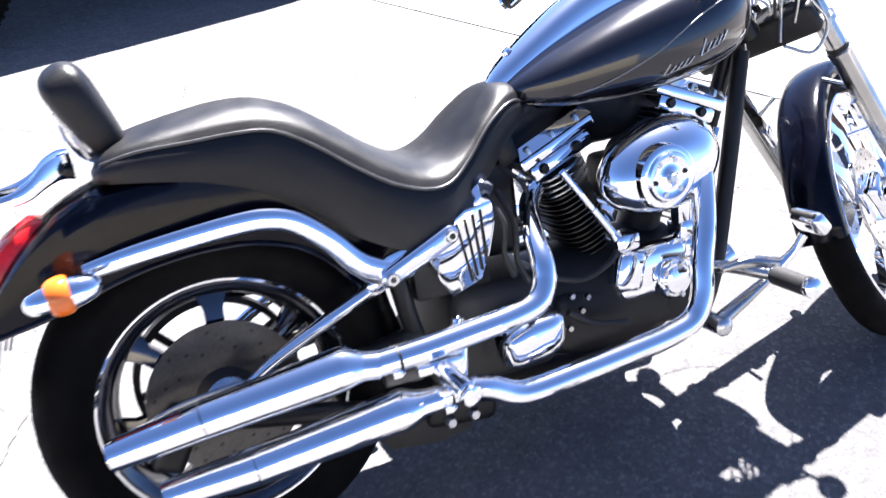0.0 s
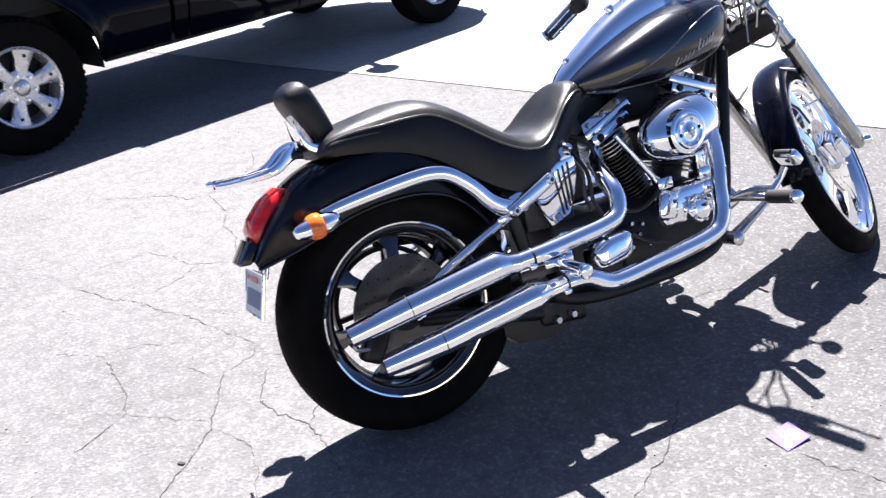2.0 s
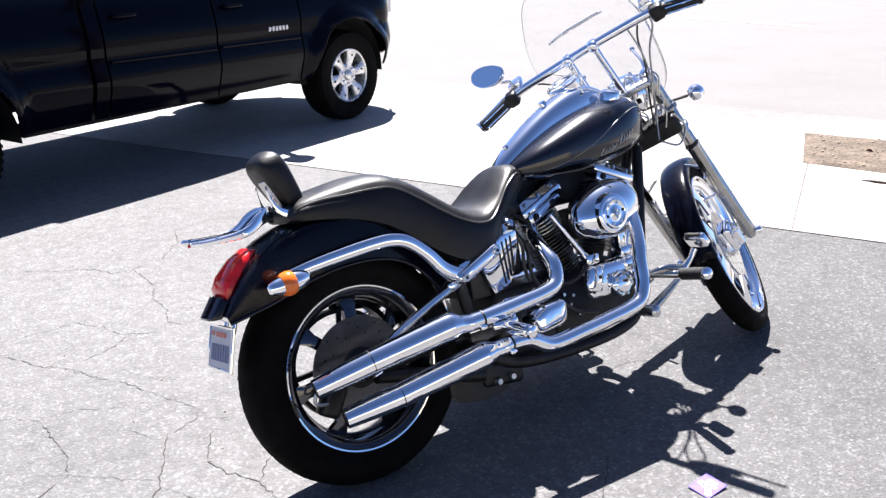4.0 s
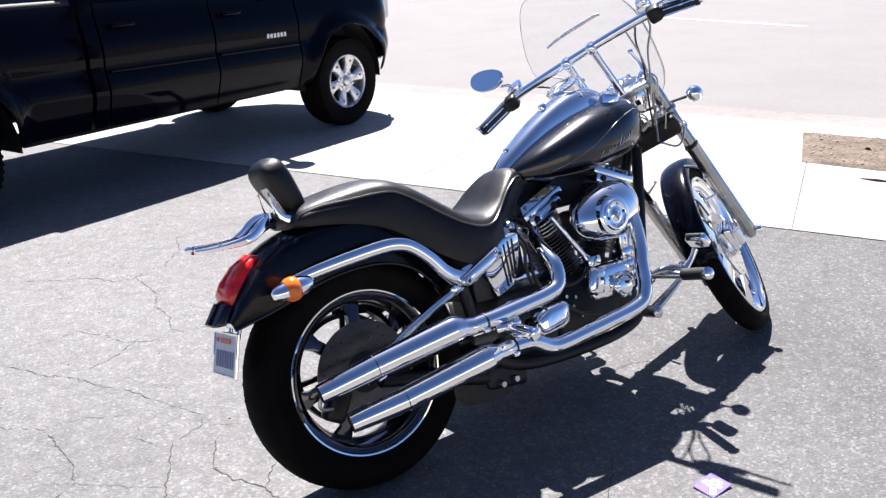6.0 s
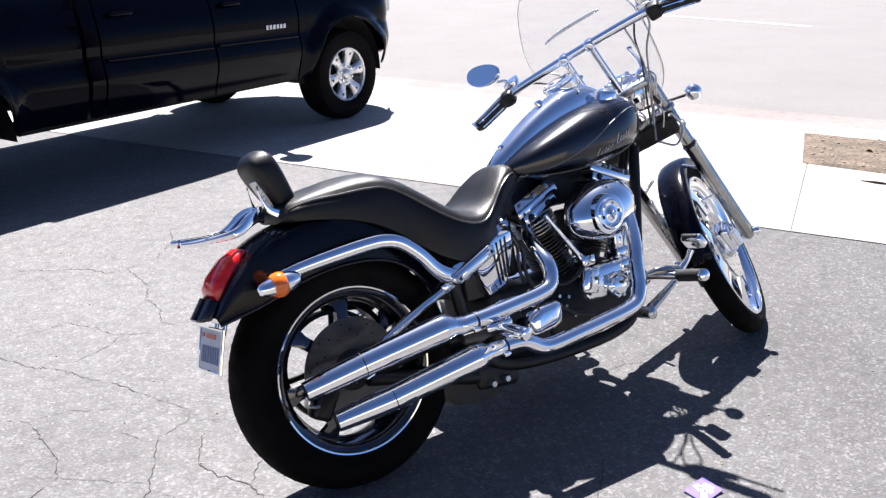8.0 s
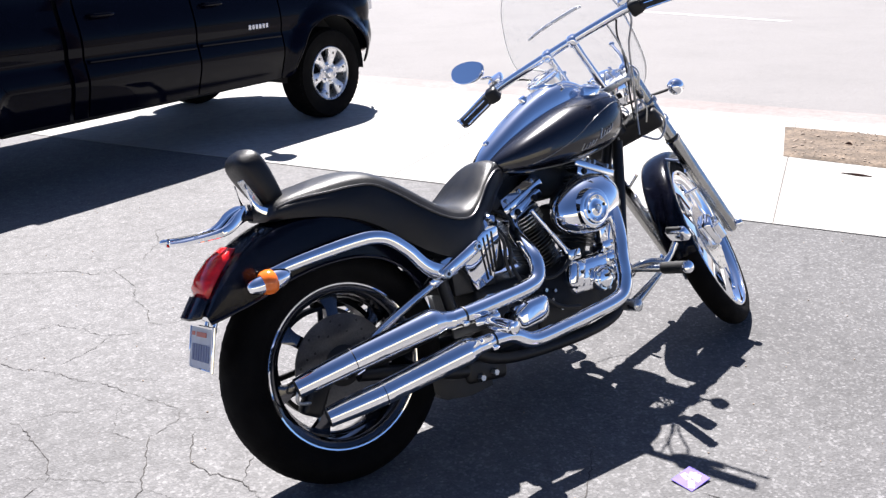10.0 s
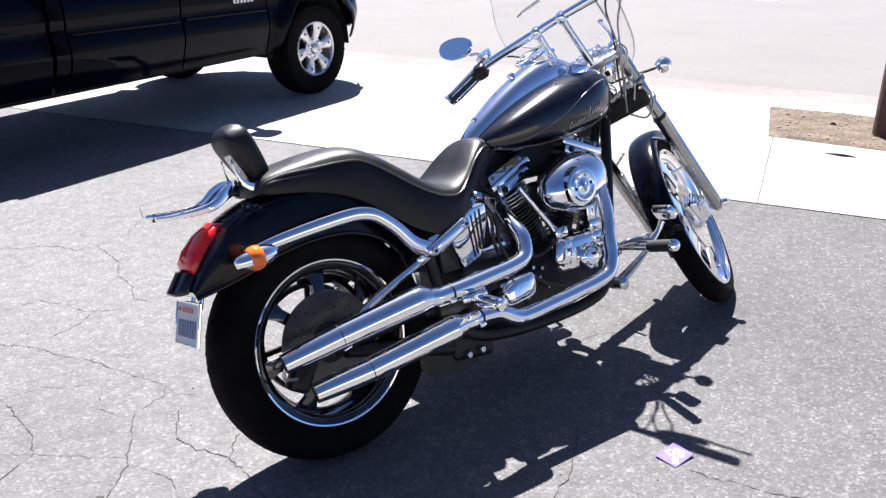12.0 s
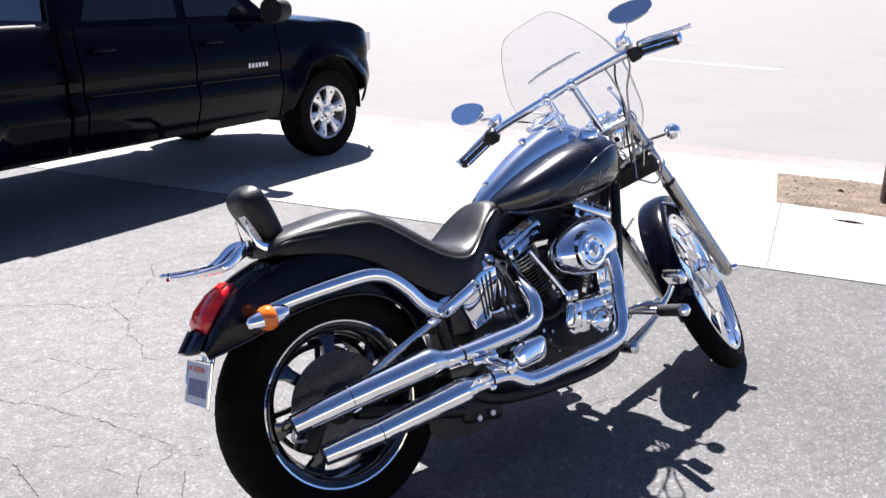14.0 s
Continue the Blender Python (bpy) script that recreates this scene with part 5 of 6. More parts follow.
# handlebar, grips, levers and mirrors
BARS = [(-0.032, 0.412, 0.326), (-0.022, 0.36, 0.335), (-0.008, 0.29, 0.350), (0.0, 0.22, 0.358), (0.0, 0.0, 0.362), (0.0, -0.22, 0.358), (-0.008, -0.29, 0.350), (-0.022, -0.36, 0.335), (-0.032, -0.412, 0.326)]
fork_part("handlebar", tube(BARS, 0.0145, seg=16), CHROME, "straight chrome drag handlebar")
for s in (-1, 1):
    g0, g1 = Vector((-0.012, s * 0.300, 0.347)), Vector((-0.033, s * 0.418, 0.325))
    grip = fork_part("grip", tube([g0, g0.lerp(g1, 0.04), g0.lerp(g1, 0.5), g0.lerp(g1, 0.95), g1], [0.022, 0.021, 0.0195, 0.021, 0.016], n=3, seg=18), GRIP, "black rubber grip")
    axis = (g1 - g0).normalized()
    across = axis.cross(Vector((0, 0, 1))).normalized()
    over = across.cross(axis)
    for k in range(6):
        off = across * (0.0205 * cos(k * pi / 3 + 0.4)) + over * (0.0205 * sin(k * pi / 3 + 0.4))
        fork_part("grip_strip", rod(g0.lerp(g1, 0.08) + off, g0.lerp(g1, 0.9) + off * 0.97, 0.0028, 6), CHROME, parent=grip)
    fork_part("grip_end", tube([g1, g1.lerp(g0, -0.06), g1.lerp(g0, -0.09)], [0.019, 0.019, 0.012], n=1, seg=18), CHROME, parent=grip)
    fork_part("switch_housing", block(0.05, 0.045, 0.05, Matrix.Translation((-0.010, s * 0.278, 0.350)), 0.012, 3), BLACK)
    fork_part("lever_perch", join(block(0.045, 0.036, 0.034, Matrix.Translation((0.020, s * 0.262, 0.356)), 0.010, 3), block(0.06, 0.05, 0.03, Matrix.Translation((0.035, s * 0.255, 0.372)), 0.008)), CHROME)
    fork_part("hand_lever", tube([(0.045, s * 0.262, 0.352), (0.058, s * 0.32, 0.343), (0.045, s * 0.39, 0.330), (0.036, s * 0.45, 0.318), (0.037, s * 0.462, 0.316)], [0.008, 0.0075, 0.0065, 0.006, 0.009], seg=10, flat=0.7), CHROME, "chrome hand lever")
    MX, MZ = (0.015, 0.456) if s > 0 else (0.126, 0.430)
    fork_part("mirror_stem", tube([(0.02, s * 0.258, 0.37), (0.018, s * 0.262, 0.40), (MX * 0.6 + 0.012, s * 0.285, 0.410), (MX + 0.004, s * 0.30, MZ - 0.022)], 0.0055, seg=10), CHROME)
    MM = Matrix.Translation((MX, s * 0.314, MZ)) @ Matrix.Rotation(radians(34 + 18), 4, "Y") @ Matrix.Rotation(radians(-10 * s), 4, "Z") @ Matrix.Rotation(radians(28 if s > 0 else 8), 4, "X")
    shape = [(0.072 * cos(t) * (1 + 0.14 * sin(t)), 0.039 * math.copysign(abs(sin(t)) ** 0.85, sin(t))) for t in np.arange(36) * 2 * pi / 36]
    mirror = fork_part("mirror", rings([[MM @ Vector((x, y_ * a, z_ * a)) for y_, z_ in shape] for x, a in ((0.024, 0.35), (0.020, 0.7), (0.010, 0.95), (-0.002, 1.02), (-0.006, 1.0), (-0.0065, 0.95))]), CHROME, "oval chrome rear-view mirror")
    fork_part("mirror_glass", rings([[MM @ Vector((x, y_ * 0.955, z_ * 0.955)) for y_, z_ in shape] for x in (-0.0066, -0.0075)]), MIRROR, parent=mirror)
for s in (-1, 1):
    fork_part("riser", join(tube([(0.0, s * 0.048, 0.165), (0.0, s * 0.048, 0.30), (0.0, s * 0.048, 0.345)], [0.0135, 0.0115, 0.013], n=1, seg=18), block(0.045, 0.034, 0.036, Matrix.Translation((0.0, s * 0.048, 0.361)), 0.012, 3)), CHROME, "chrome handlebar riser")

# headlight, front signals and small windshield
fork_part("headlight", lathe([(0, -0.13), (0.03, -0.125), (0.06, -0.095), (0.078, -0.04), (0.083, 0.0), (0.086, 0.008), (0.080, 0.014)], 40, Matrix.Translation((0.222, 0, 0.050)) @ Matrix.Scale(0.9, 4) @ Matrix.Rotation(radians(90 + 34), 4, "Y")), CHROME, "chrome bullet headlight")
fork_part("headlight_lens", lathe([(0.079, 0.012), (0.06, 0.022), (0.03, 0.028), (0, 0.030)], 40, Matrix.Translation((0.222, 0, 0.050)) @ Matrix.Scale(0.9, 4) @ Matrix.Rotation(radians(90 + 34), 4, "Y")), CLEAR_LENS)
fork_part("headlight_bracket", join(rod((0.06, 0, 0.13), (0.15, 0, 0.14), 0.012), rod((0.06, 0, 0.0), (0.17, 0, 0.01), 0.010)), CHROME)
for s in (-1, 1):
    fork_part("front_signal_stalk", tube([(0.090, s * 0.03, 0.030), (0.098, s * 0.10, 0.016), (0.102, s * 0.155, 0.0), (0.100, s * 0.208, -0.010)], [0.005, 0.0055, 0.005, 0.0055], seg=8), BLACK)
    B = Matrix.Translation((0.100, s * 0.226, -0.012)) @ Matrix.Rotation(radians(34 + 90), 4, "Y")
    bullet = fork_part("front_turn_signal", lathe([(0, -0.034), (0.014, -0.031), (0.024, -0.020), (0.0285, 0.0), (0.0285, 0.010), (0.026, 0.013)], 28, B), CHROME, "chrome bullet turn signal")
    fork_part("signal_lens", lathe([(0.0255, 0.012), (0.018, 0.022), (0.008, 0.027), (0, 0.028)], 28, B), ORANGE, parent=bullet)
OUTLINE = [(-0.045, 0.070), (-0.020, 0.108), (0.016, 0.138), (0.08, 0.168), (0.19, 0.192), (0.30, 0.207), (0.36, 0.203), (0.42, 0.186), (0.47, 0.164), (0.51, 0.144), (0.545, 0.122), (0.570, 0.100), (0.582, 0.078), (0.586, 0.050)]
shield = [[(0.283 - 0.24 * z - 0.05 * (k * w / 0.2) ** 2, k * w, z) for k in np.linspace(-1, 1, 25)] for z, w in smooth_path(OUTLINE, 3)]
sh = rings(shield, closed=False)
bmesh.ops.solidify(sh, geom=sh.faces[:], thickness=0.003)
windshield = fork_part("windshield", sh, GLASS, "small clear acrylic windshield", sharp=70)
windshield.visible_shadow = False
edge_pts = [r[0] for r in shield] + shield[-1][1:-1] + [r[-1] for r in reversed(shield)]
fork_part("windshield_edge", tube(edge_pts, 0.0013, n=1, seg=6), CLEAR_LENS, parent=windshield)
for s in (-1, 1):
    fork_part("windshield_mount", join(tube([(0.08, s * 0.118, 0.12), (0.15, s * 0.12, 0.16), (0.225, s * 0.10, 0.19)], 0.006, seg=8), ball(0.010, Matrix.Translation((0.232, s * 0.10, 0.192)))), CHROME)

fork_part("windshield_bar", tube([(0.180, -0.095, 0.388), (0.182, -0.06, 0.392), (0.184, 0.06, 0.392), (0.180, 0.120, 0.386)], [0.004, 0.006, 0.006, 0.004], seg=10), ALLOY, "polished windshield bracket")
# cables from the bars to the neck
for pts, r, mat in (
        ([(0.03, 0.25, 0.352), (0.055, 0.18, 0.352), (0.05, 0.10, 0.30), (0.03, 0.04, 0.18), (-0.02, 0.0, 0.02), (-0.03, 0.03, -0.08)], 0.0034, BRAID),
        ([(0.01, 0.275, 0.335), (0.03, 0.20, 0.34), (0.04, 0.12, 0.26), (0.02, 0.05, 0.10), (-0.03, 0.03, -0.02)], 0.0034, CABLE),
        ([(0.03, -0.245, 0.345), (0.035, -0.235, 0.30), (0.045, -0.185, 0.23), (0.04, -0.14, 0.13), (0.02, -0.09, 0.02), (-0.02, -0.06, -0.05)], 0.0036, BRAID),
        ([(0.02, -0.205, 0.345), (0.025, -0.175, 0.29), (0.035, -0.15, 0.20), (0.03, -0.10, 0.08), (0.0, -0.07, 0.0)], 0.0034, CABLE),
        ([(0.0, -0.17, 0.345), (0.02, -0.165, 0.26), (0.035, -0.15, 0.18), (0.03, -0.12, 0.10)], 0.0032, BRAID),
        ([(0.03, -0.14, -0.01), (0.02, -0.15, -0.07), (-0.02, -0.11, -0.10), (-0.04, -0.07, -0.05)], 0.0038, BRAID)):
    fork_part("control_cable", tube(pts, r, seg=8), mat)
fork_part("brake_reservoir", block(0.05, 0.035, 0.03, Matrix.Translation((0.035, -0.255, 0.388)), 0.006), CHROME)
# small fittings crowded round the steering head
rng = random.Random(21)
for k in range(44):
    y, z, x = rng.uniform(-0.14, 0.02), rng.uniform(0.0, 0.17), rng.uniform(0.0, 0.085)
    if k % 4 == 0:
        fork_part("cable_loop", tube([(x, y, z), (x + 0.02, y - 0.02, z + 0.03), (x + 0.01, y - 0.035, z), (x - 0.01, y - 0.01, z - 0.045)], 0.0028, seg=6), BRAID)
    elif k % 4 == 1:
        fork_part("cable_end", rod((x, y, z), (x + 0.006, y - 0.012, z + 0.028), 0.005, 8), CHROME)
    elif k % 4 == 2:
        fork_part("cable_clip", block(0.016, 0.010, 0.018, Matrix.Translation((x, y, z)) @ Matrix.Rotation(rng.uniform(0, 3), 4, "Z"), 0.002), BLACK)
    else:
        fork_part("clamp_bolt", ball(0.0075, Matrix.Translation((x + 0.02, y, z)), 12), CHROME)


# ---- pickup truck ----
truck = new("pickup_truck")
truck.matrix_world = pose(-0.679, 7.207, 0.0, 0, 0, 47.0)
tagged(truck, "dark graphite four-door pickup truck with silver alloy wheels", "truck")
WB, TR = 3.44, 0.405
AXLE_Z = TR * 0.925
NOSE, TAIL, CAB_BACK = 0.83, -WB - 1.10, -2.44


def ease(a, b, x):
    t = min(max((x - a) / (b - a), 0.0), 1.0)
    return t * t * (3 - 2 * t)


def sill_height(x):
    """The lower edge of the bodywork, lifted over the wheels."""
    z = 0.41 + 0.13 * ease(0.45, NOSE, x) + 0.10 * ease(-WB - 0.45, TAIL, x)
    for cx, r in ((0.0, 0.475), (-WB, 0.485)):
        if abs(x - cx) < r:
            z = max(z, AXLE_Z + (r * r - (x - cx) ** 2) ** 0.5)
    return z


def belt_height(x):
    """The upper edge of the body's side: bonnet, door belt, bed rail."""
    if x > -0.55:
        return 1.135 - 0.035 * ease(-0.55, 0.30, x) - 0.14 * ease(0.30, NOSE, x)
    return 1.135 + 0.02 * ease(-0.55, CAB_BACK, x)


def side_half(x, z):
    """Half width of the body at x and height z, with a crease along the doors and bulges over the wheels."""
    w = 0.845 + 0.055 * ease(0.36, 0.60, z) - 0.050 * ease(0.86, 1.16, z)
    w += 0.016 * math.exp(-((z - 0.64) / 0.07) ** 2) - 0.010 * math.exp(-((z - 0.775) / 0.028) ** 2)
    for cx, r in ((0.0, 0.475), (-WB, 0.485)):
        d = ((x - cx) ** 2 + (z - AXLE_Z) ** 2) ** 0.5 - r
        w += 0.050 * (1 - ease(0.0, 0.13, d)) * ease(0.30, 0.5, z)
    w *= 1 - 0.30 * ease(0.34, 0.93, x) ** 2
    return w * (1 - 0.02 * ease(TAIL + 0.25, TAIL, x))


def side_skin(x0, x1, steps, s, lift=0.0):
    """One stretch of the body's side as a curved sheet with thickness."""
    cols = []
    for x in np.linspace(x0, x1, steps):
        zb, zt = sill_height(x), belt_height(x)
        cols.append([(x, s * (side_half(x, z) + lift), z) for z in np.linspace(zb, zt, 26)])
    bm = rings(cols, closed=False)
    bmesh.ops.recalc_face_normals(bm, faces=bm.faces)
    if sum((f.normal.y * s) for f in bm.faces) < 0:
        bmesh.ops.reverse_faces(bm, faces=bm.faces)
    bmesh.ops.solidify(bm, geom=bm.faces[:], thickness=0.012)
    return bm


DOORS = ((-0.58, -1.42), (-1.435, -2.33))
for s in (-1, 1):
    part("front_wing", side_skin(NOSE, -0.565, 60, s), TRUCK, truck, sharp=60)
    part("cab_corner", side_skin(-2.345, CAB_BACK, 6, s), TRUCK, truck, sharp=60)
    part("bed_side", side_skin(CAB_BACK - 0.03, TAIL, 70, s), TRUCK, truck, sharp=60)
    part("bed_rail_cap", tube([(CAB_BACK - 0.04, s * 0.815, 1.158), (TAIL + 0.02, s * 0.80, 1.158)], 0.030, n=1, seg=10), TRUCK_TRIM, truck)
    part("bed_liner_wall", block(abs(TAIL - CAB_BACK) - 0.06, 0.03, 0.42, Matrix.Translation(((TAIL + CAB_BACK) / 2, s * 0.765, 0.94)), 0.005, 1), TRUCK_TRIM, truck)
    for x0, x1 in DOORS:
        door = part("door", side_skin(x0, x1, 30, s), TRUCK, truck, sharp=60)
        part("door_handle", join(tube([(x1 + 0.24, s * 0.885, 1.02), (x1 + 0.22, s * 0.915, 1.022), (x1 + 0.10, s * 0.915, 1.02), (x1 + 0.08, s * 0.885, 1.018)], 0.014, seg=10)), TRUCK, door)
        part("door_moulding", tube([(x0 - 0.02, s * 0.912, 0.742), (x1 + 0.02, s * 0.912, 0.752)], 0.011, n=1, seg=10, flat=0.5), TRUCK, door)
    part("door_gap", join(block(1.85, 0.02, 0.70, Matrix.Translation((-1.47, s * 0.830, 0.79)), 0.004, 1), block(0.34, 0.03, 0.66, Matrix.Translation((-2.46, s * 0.800, 0.80)), 0.004, 1)), TRUCK_TRIM, truck)
    part("rocker_panel", tube([(-0.55, s * 0.80, 0.440), (-2.90, s * 0.80, 0.425)], 0.048, n=1, seg=14), TRUCK_TRIM, truck)
    for cx, r in ((0, 0.475), (-WB, 0.485)):
        part("wheel_well", rings([[(cx + k * (r + 0.02) * cos(a), s * y, AXLE_Z + k * (r + 0.02) * sin(a)) for y, k in ((0.845, 1.0), (0.52, 1.0), (0.50, 0.97), (0.50, 0.3))] for a in np.linspace(radians(-2), radians(182), 26)], closed=False), TRUCK_TRIM, truck)
        part("arch_lip", tube([(cx + r * cos(a), s * (side_half(cx + r * cos(a), AXLE_Z + r * sin(a)) - 0.004), AXLE_Z + r * sin(a)) for a in np.linspace(radians(8), radians(172), 15)], 0.009, n=2, seg=8), TRUCK, truck)
    part("mud_flap", block(0.014, 0.26, 0.24, Matrix.Translation((-WB - 0.47, s * 0.77, 0.36)), 0.004, 1), TRUCK_TRIM, truck)
    mir = part("door_mirror", rings([[(-0.70 + e0 + d * cos(a) * 0.4, s * (1.01 + 0.095 * cos(a) * k), 1.225 + 0.090 * math.copysign(abs(sin(a)) ** 0.8, sin(a)) * k) for a in np.arange(20) * 2 * pi / 20] for e0, d, k in ((0.085, 0.02, 0.45), (0.065, 0.03, 0.80), (0.02, 0.04, 1.0), (-0.05, 0.04, 1.03), (-0.07, 0.04, 0.97))]), TRUCK_TRIM, truck)
    part("mirror_arm", tube([(-0.66, s * 0.82, 1.15), (-0.68, s * 0.94, 1.18)], 0.032, n=1, seg=10), TRUCK_TRIM, mir)
    part("door_badge", join(*[block(0.026, 0.006, 0.034, Matrix.Translation((-0.735 - 0.036 * k, s * 0.903, 0.83)), 0.002, 1) for k in range(6)]), ALLOY, truck)
    part("rear_light", rings([[(TAIL + dx, s * y, z) for y, z in ((0.70, 0.82), (0.872, 0.80), (0.872, 1.12), (0.72, 1.13))] for dx in (-0.02, 0.16)]), RED, truck, "red tail light cluster")
    part("reverse_lens", block(0.012, 0.10, 0.09, Matrix.Translation((TAIL - 0.024, s * 0.79, 0.90)), 0.004, 1), CLEAR_LENS, truck)
    part("headlight", rings([[(NOSE - 0.24 + dx, s * y, z) for y, z in ((0.50, 0.80), (0.80 - 0.35 * dx, 0.83), (0.80 - 0.35 * dx, 0.99), (0.50, 0.96))] for dx in (0.0, 0.245)]), CLEAR_LENS, truck)
# bonnet, nose and cowl
hood = []
for x in np.linspace(-0.60, NOSE, 16):
    zt = belt_height(x)
    hood.append([(x, side_half(x, zt) * k, zt + 0.055 * (1 - abs(k) ** 2.2) * (1 - 0.6 * ease(0.3, NOSE, x)) - 0.001) for k in np.linspace(-1, 1, 15)])
hb = rings(hood, closed=False)
bmesh.ops.solidify(hb, geom=hb.faces[:], thickness=0.012)
part("bonnet", hb, TRUCK, truck, sharp=60)
part("grille", block(0.06, 1.00, 0.30, Matrix.Translation((NOSE - 0.03, 0, 0.83)), 0.03, 3), TRUCK_TRIM, truck)
part("front_bumper", tube([(NOSE - 0.34, -0.80, 0.62), (NOSE - 0.18, -0.74, 0.62), (NOSE - 0.03, -0.50, 0.62), (NOSE + 0.03, 0, 0.62), (NOSE - 0.03, 0.50, 0.62), (NOSE - 0.18, 0.74, 0.62), (NOSE - 0.34, 0.80, 0.62)], 0.13, n=4, seg=14, flat=0.45), TRUCK, truck)
part("floor_pan", join(block(2.30, 1.62, 0.05, Matrix.Translation((-1.60, 0, 0.52)), 0.01), block(1.1, 1.20, 0.40, Matrix.Translation((0.05, 0, 0.72)), 0.05, 2)), TRUCK_TRIM, truck)
# load bed and tailgate
part("bed_floor", join(block(abs(TAIL - CAB_BACK) - 0.05, 1.52, 0.04, Matrix.Translation(((TAIL + CAB_BACK) / 2, 0, 0.72)), 0.005, 1), *[block(abs(TAIL - CAB_BACK) - 0.1, 0.05, 0.014, Matrix.Translation(((TAIL + CAB_BACK) / 2, y, 0.745)), 0.003, 1) for y in np.linspace(-0.6, 0.6, 9)]), TRUCK_TRIM, truck)
part("bed_front", block(0.05, 1.60, 0.44, Matrix.Translation((CAB_BACK - 0.06, 0, 0.93)), 0.01), TRUCK, truck)
tailgate = part("tailgate", join(block(0.06, 1.40, 0.50, Matrix.Translation((TAIL, 0, 0.915)), 0.02, 3), block(0.05, 1.30, 0.05, Matrix.Translation((TAIL - 0.02, 0, 1.14)), 0.016, 3)), TRUCK, truck)
part("tailgate_handle", block(0.02, 0.24, 0.07, Matrix.Translation((TAIL - 0.034, 0, 1.03)), 0.008), TRUCK_TRIM, tailgate)
part("rear_bumper", tube([(TAIL + 0.02, -0.88, 0.58), (TAIL - 0.12, -0.84, 0.58), (TAIL - 0.16, -0.5, 0.58), (TAIL - 0.16, 0.5, 0.58), (TAIL - 0.12, 0.84, 0.58), (TAIL + 0.02, 0.88, 0.58)], 0.105, n=4, seg=14, flat=0.5), CHROME, truck, "chrome rear bumper")
part("bumper_step", block(0.16, 0.70, 0.03, Matrix.Translation((TAIL - 0.11, 0, 0.685)), 0.01), TRUCK_TRIM, truck)
# greenhouse
cab = []
for z, x0, x1, w in ((1.12, -0.42, CAB_BACK, 0.835), (1.17, -0.54, CAB_BACK + 0.005, 0.825), (1.40, -0.86, CAB_BACK + 0.04, 0.782), (1.60, -1.15, CAB_BACK + 0.09, 0.725), (1.68, -1.30, CAB_BACK + 0.13, 0.68), (1.72, -1.46, CAB_BACK + 0.22, 0.60), (1.735, -1.65, CAB_BACK + 0.40, 0.45)):
    cab.append([(x0, -w, z), (x0, w, z), (x1, w, z), (x1, -w, z)])
cb = rings(cab)
bmesh.ops.bevel(cb, geom=[e for e in cb.edges if abs((e.verts[0].co - e.verts[1].co).z) > 0.012], offset=0.05, segments=3, affect="EDGES")
part("cab", cb, TRUCK, truck, sharp=50)
for s in (-1, 1):
    for pts in ([(-0.80, 1.195), (-1.20, 1.58), (-1.42, 1.60), (-1.42, 1.195)], [(-1.50, 1.195), (-1.50, 1.60), (-2.08, 1.585), (-2.25, 1.195)]):
        rows_ = []
        for t in np.linspace(0, 1, 5):
            za = 1.195 + t * (min(pts[1][1], pts[2][1]) - 1.195)
            fa = (za - 1.195) / (pts[1][1] - 1.195)
            fb = (za - 1.195) / (pts[2][1] - 1.195)
            xa, xb = pts[0][0] + (pts[1][0] - pts[0][0]) * fa, pts[3][0] + (pts[2][0] - pts[3][0]) * fb
            w = float(np.interp(za, (1.17, 1.40, 1.60), (0.825, 0.782, 0.725)))
            rows_.append([(x, s * (w + 0.005), za) for x in np.linspace(xa, xb, 4)])
        bm = rings(rows_, closed=False)
        bmesh.ops.solidify(bm, geom=bm.faces[:], thickness=0.004)
        part("side_window", bm, TRUCK_GLASS, truck)
for xs in (((-0.545, 1.18), (-1.14, 1.59)), ((CAB_BACK, 1.20), (CAB_BACK + 0.08, 1.57))):
    bm = bmesh.new()
    (xa, za), (xb, zb) = xs
    o = 0.010 if xa > -2 else -0.010
    vs = [bm.verts.new(p) for p in ((xa + o, -0.73, za), (xa + o, 0.73, za), (xb + o, 0.63, zb), (xb + o, -0.63, zb))]
    f = bm.faces.new(vs)
    ex = bmesh.ops.extrude_face_region(bm, geom=[f])
    bmesh.ops.translate(bm, vec=(-o * 0.6, 0, 0), verts=[v for v in ex["geom"] if isinstance(v, bmesh.types.BMVert)])
    part("windscreen" if xa > -2 else "rear_window", bm, TRUCK_GLASS, truck)
part("frame_rails", join(block(4.4, 0.09, 0.10, Matrix.Translation((-1.95, -0.42, 0.52)), 0.01), block(4.4, 0.09, 0.10, Matrix.Translation((-1.95, 0.42, 0.52)), 0.01), block(0.8, 0.4, 0.14, Matrix.Translation((-1.15, 0, 0.42)), 0.03)), TRUCK_TRIM, truck)
part("rear_axle", join(rod((-WB, -0.75, AXLE_Z), (-WB, 0.75, AXLE_Z), 0.05), ball(0.15, Matrix.Translation((-WB, 0, AXLE_Z)))), TRUCK_TRIM, truck)
part("tail_pipe", tube([(-WB + 0.4, -0.50, 0.46), (-WB - 0.30, -0.62, 0.44), (-WB - 0.62, -0.78, 0.36)], 0.032, seg=12), SATIN, truck)


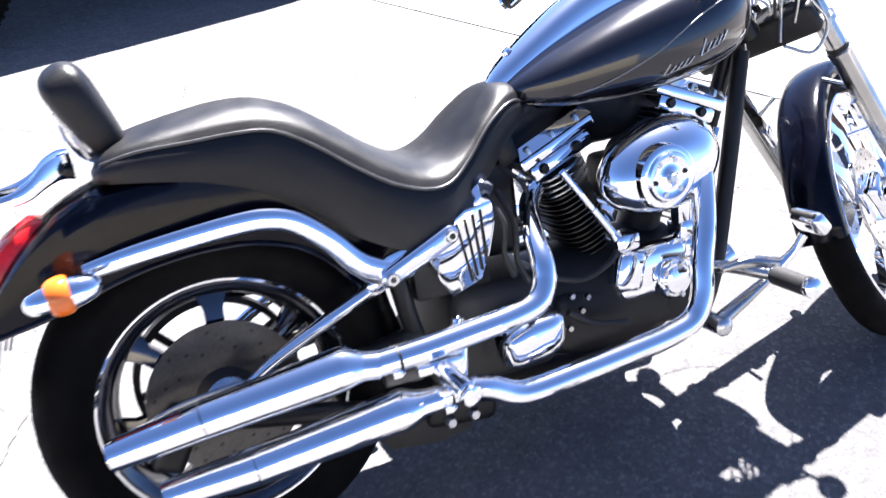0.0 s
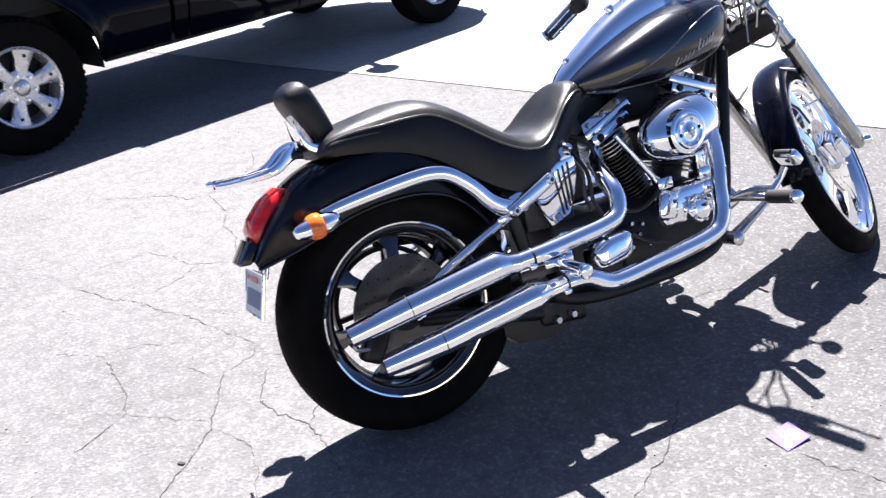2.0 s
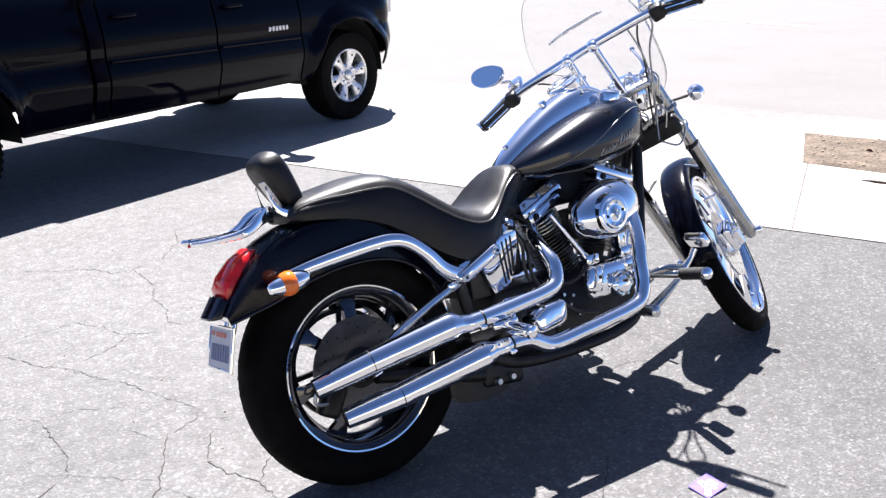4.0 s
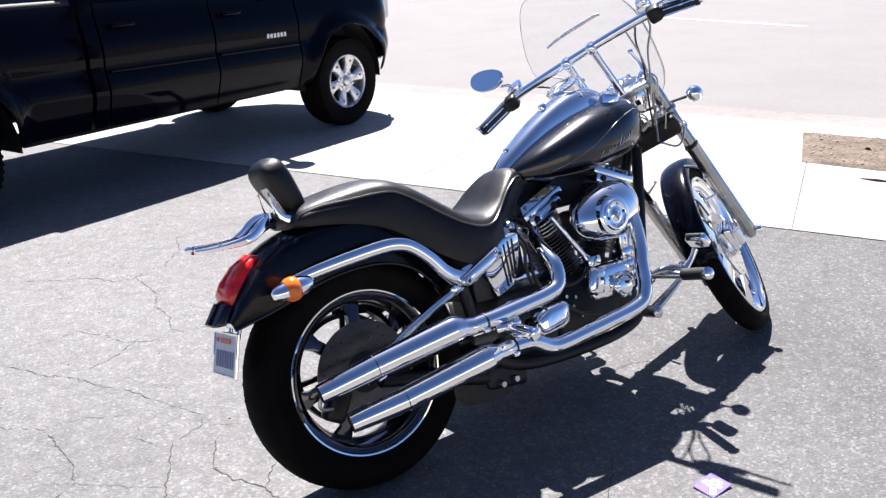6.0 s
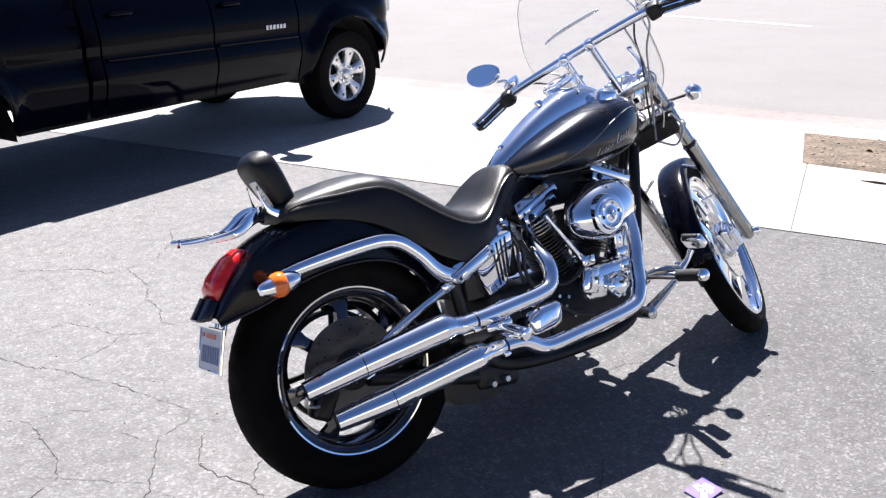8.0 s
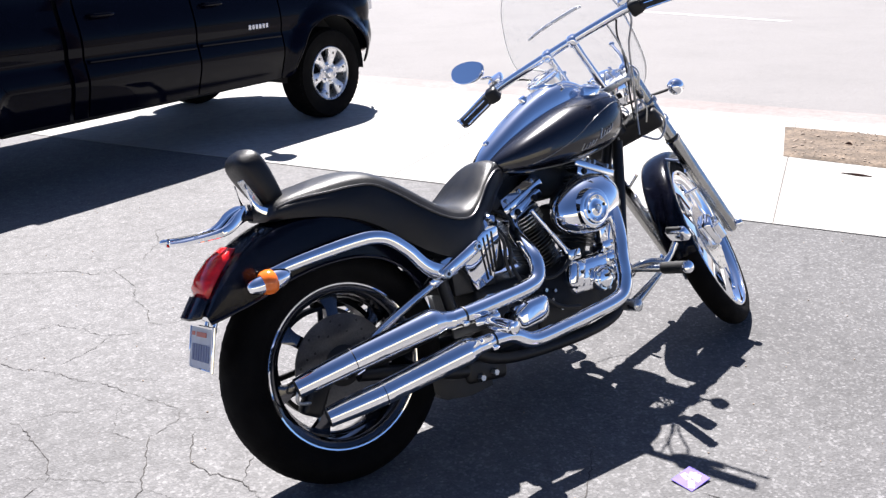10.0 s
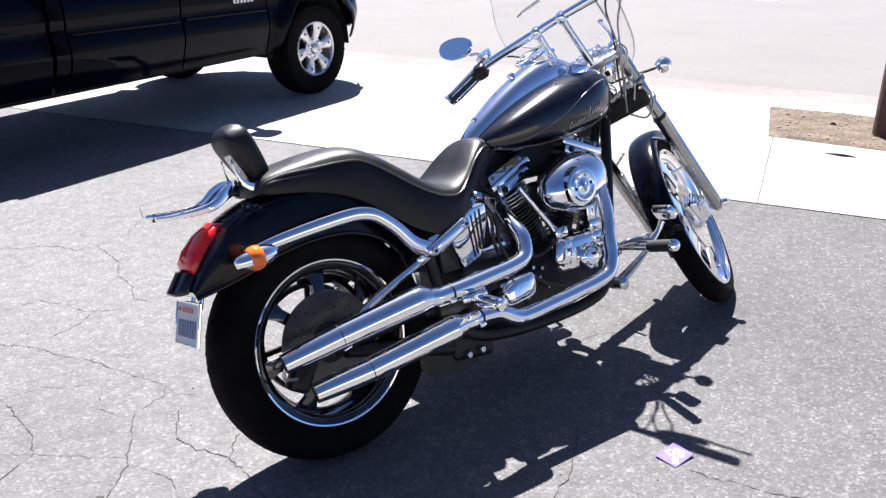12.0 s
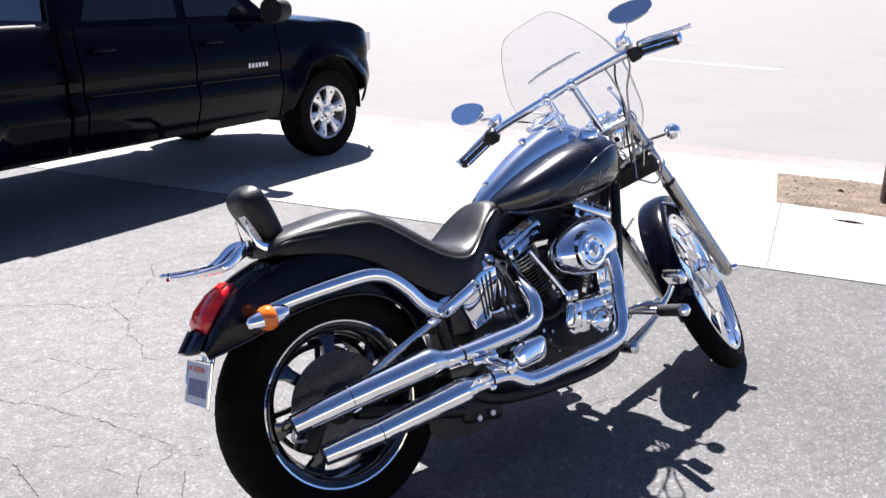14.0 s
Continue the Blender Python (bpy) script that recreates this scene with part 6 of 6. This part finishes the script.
def truck_wheel(x, s, steer):
    W = Matrix.Translation((x, s * 0.775, TR * 0.925)) @ Matrix.Rotation(steer, 4, "Z") @ (Matrix.Identity(4) if s < 0 else Matrix.Rotation(pi, 4, "Z")) @ ALONG_Y @ Matrix.Diagonal((0.92, 0.92, 1, 1))
    tyre_ob = part("truck_tire", lathe([(0.235, 0.100), (0.26, 0.118), (0.33, 0.128), (0.375, 0.122), (0.392, 0.100), (TR, 0.06), (TR, -0.06), (0.392, -0.10), (0.375, -0.122), (0.33, -0.128), (0.235, -0.10)], 64, loop=True), RUBBER, truck, m=W)
    lugs = bmesh.new()
    for k in range(52):
        a = 2 * pi * k / 52
        for r, h, dz in ((TR - 0.015, 0.02, 0.09), (TR - 0.033, 0.018, 0.106)):
            me = bpy.data.meshes.new("tmp")
            q = block(0.012, h, 0.034, Matrix.Rotation(a, 4, "Z") @ Matrix.Translation((r, 0, dz)), 0)
            q.to_mesh(me)
            q.free()
            lugs.from_mesh(me)
            bpy.data.meshes.remove(me)
    tagged(part("tread_lug", lugs, RUBBER, tyre_ob, m=W), kind="stuff")
    rim = part("truck_rim", lathe([(0.236, 0.098), (0.240, 0.112), (0.234, 0.116), (0.222, 0.108), (0.212, 0.07), (0.205, -0.08), (0.225, -0.10)], 56, loop=True), ALLOY, truck, "silver six-spoke alloy wheel", m=W)
    part("rim_back", lathe([(0.21, 0.0), (0.14, 0.02), (0, 0.02)], 40), TRUCK_TRIM, rim, m=W)
    for k in range(6):
        a = 2 * pi * k / 6 + 0.2
        ring = []
        for r, w, zt in ((0.05, 0.034, 0.088), (0.10, 0.036, 0.092), (0.16, 0.046, 0.100), (0.224, 0.070, 0.104)):
            ring.append([(r, -w, zt - 0.012), (r, -w * 0.7, zt), (r, w * 0.7, zt), (r, w, zt - 0.012), (r, w * 0.8, zt - 0.05), (r, -w * 0.8, zt - 0.05)])
        part("rim_spoke", rings(ring), ALLOY, rim, m=W @ Matrix.Rotation(a, 4, "Z"))
        part("lug_nut", lathe([(0, 0.11), (0.009, 0.108), (0.011, 0.09)], 8), CHROME, rim, m=W @ Matrix.Rotation(a + 0.52, 4, "Z") @ Matrix.Translation((0.075, 0, 0)))
        part("rim_hole", lathe([(0, 0.1045), (0.011, 0.1045), (0.011, 0.09)], 10), TRUCK_TRIM, rim, m=W @ Matrix.Rotation(a, 4, "Z") @ Matrix.Translation((0.185, 0, 0)))
    part("hub_plate", lathe([(0.105, 0.075), (0.105, 0.084), (0.09, 0.09), (0.05, 0.09), (0.045, 0.105), (0.036, 0.112), (0, 0.114)], 40), ALLOY, rim, m=W)


for x, steer in ((0, radians(-3)), (-WB, 0)):
    for s in (-1, 1):
        truck_wheel(x, s, steer)


# ---- unseen wall added behind the viewer: closes the lot, warms the chrome's reflections ----
STUCCO = material("tan_stucco", (0.42, 0.38, 0.28), 0.9, spots=0.12, spot_scale=2, grain=0.15, grain_scale=60, bump=0.4, bump_scale=80)
back_wall = part("unseen_wall", block(26.0, 0.25, 2.8, Matrix.Translation((0, -11.0, 1.4)), 0.01), STUCCO)
tagged(back_wall, "plain tan stucco wall, unseen, added for reflections in the chrome", "wall", kind="structure")
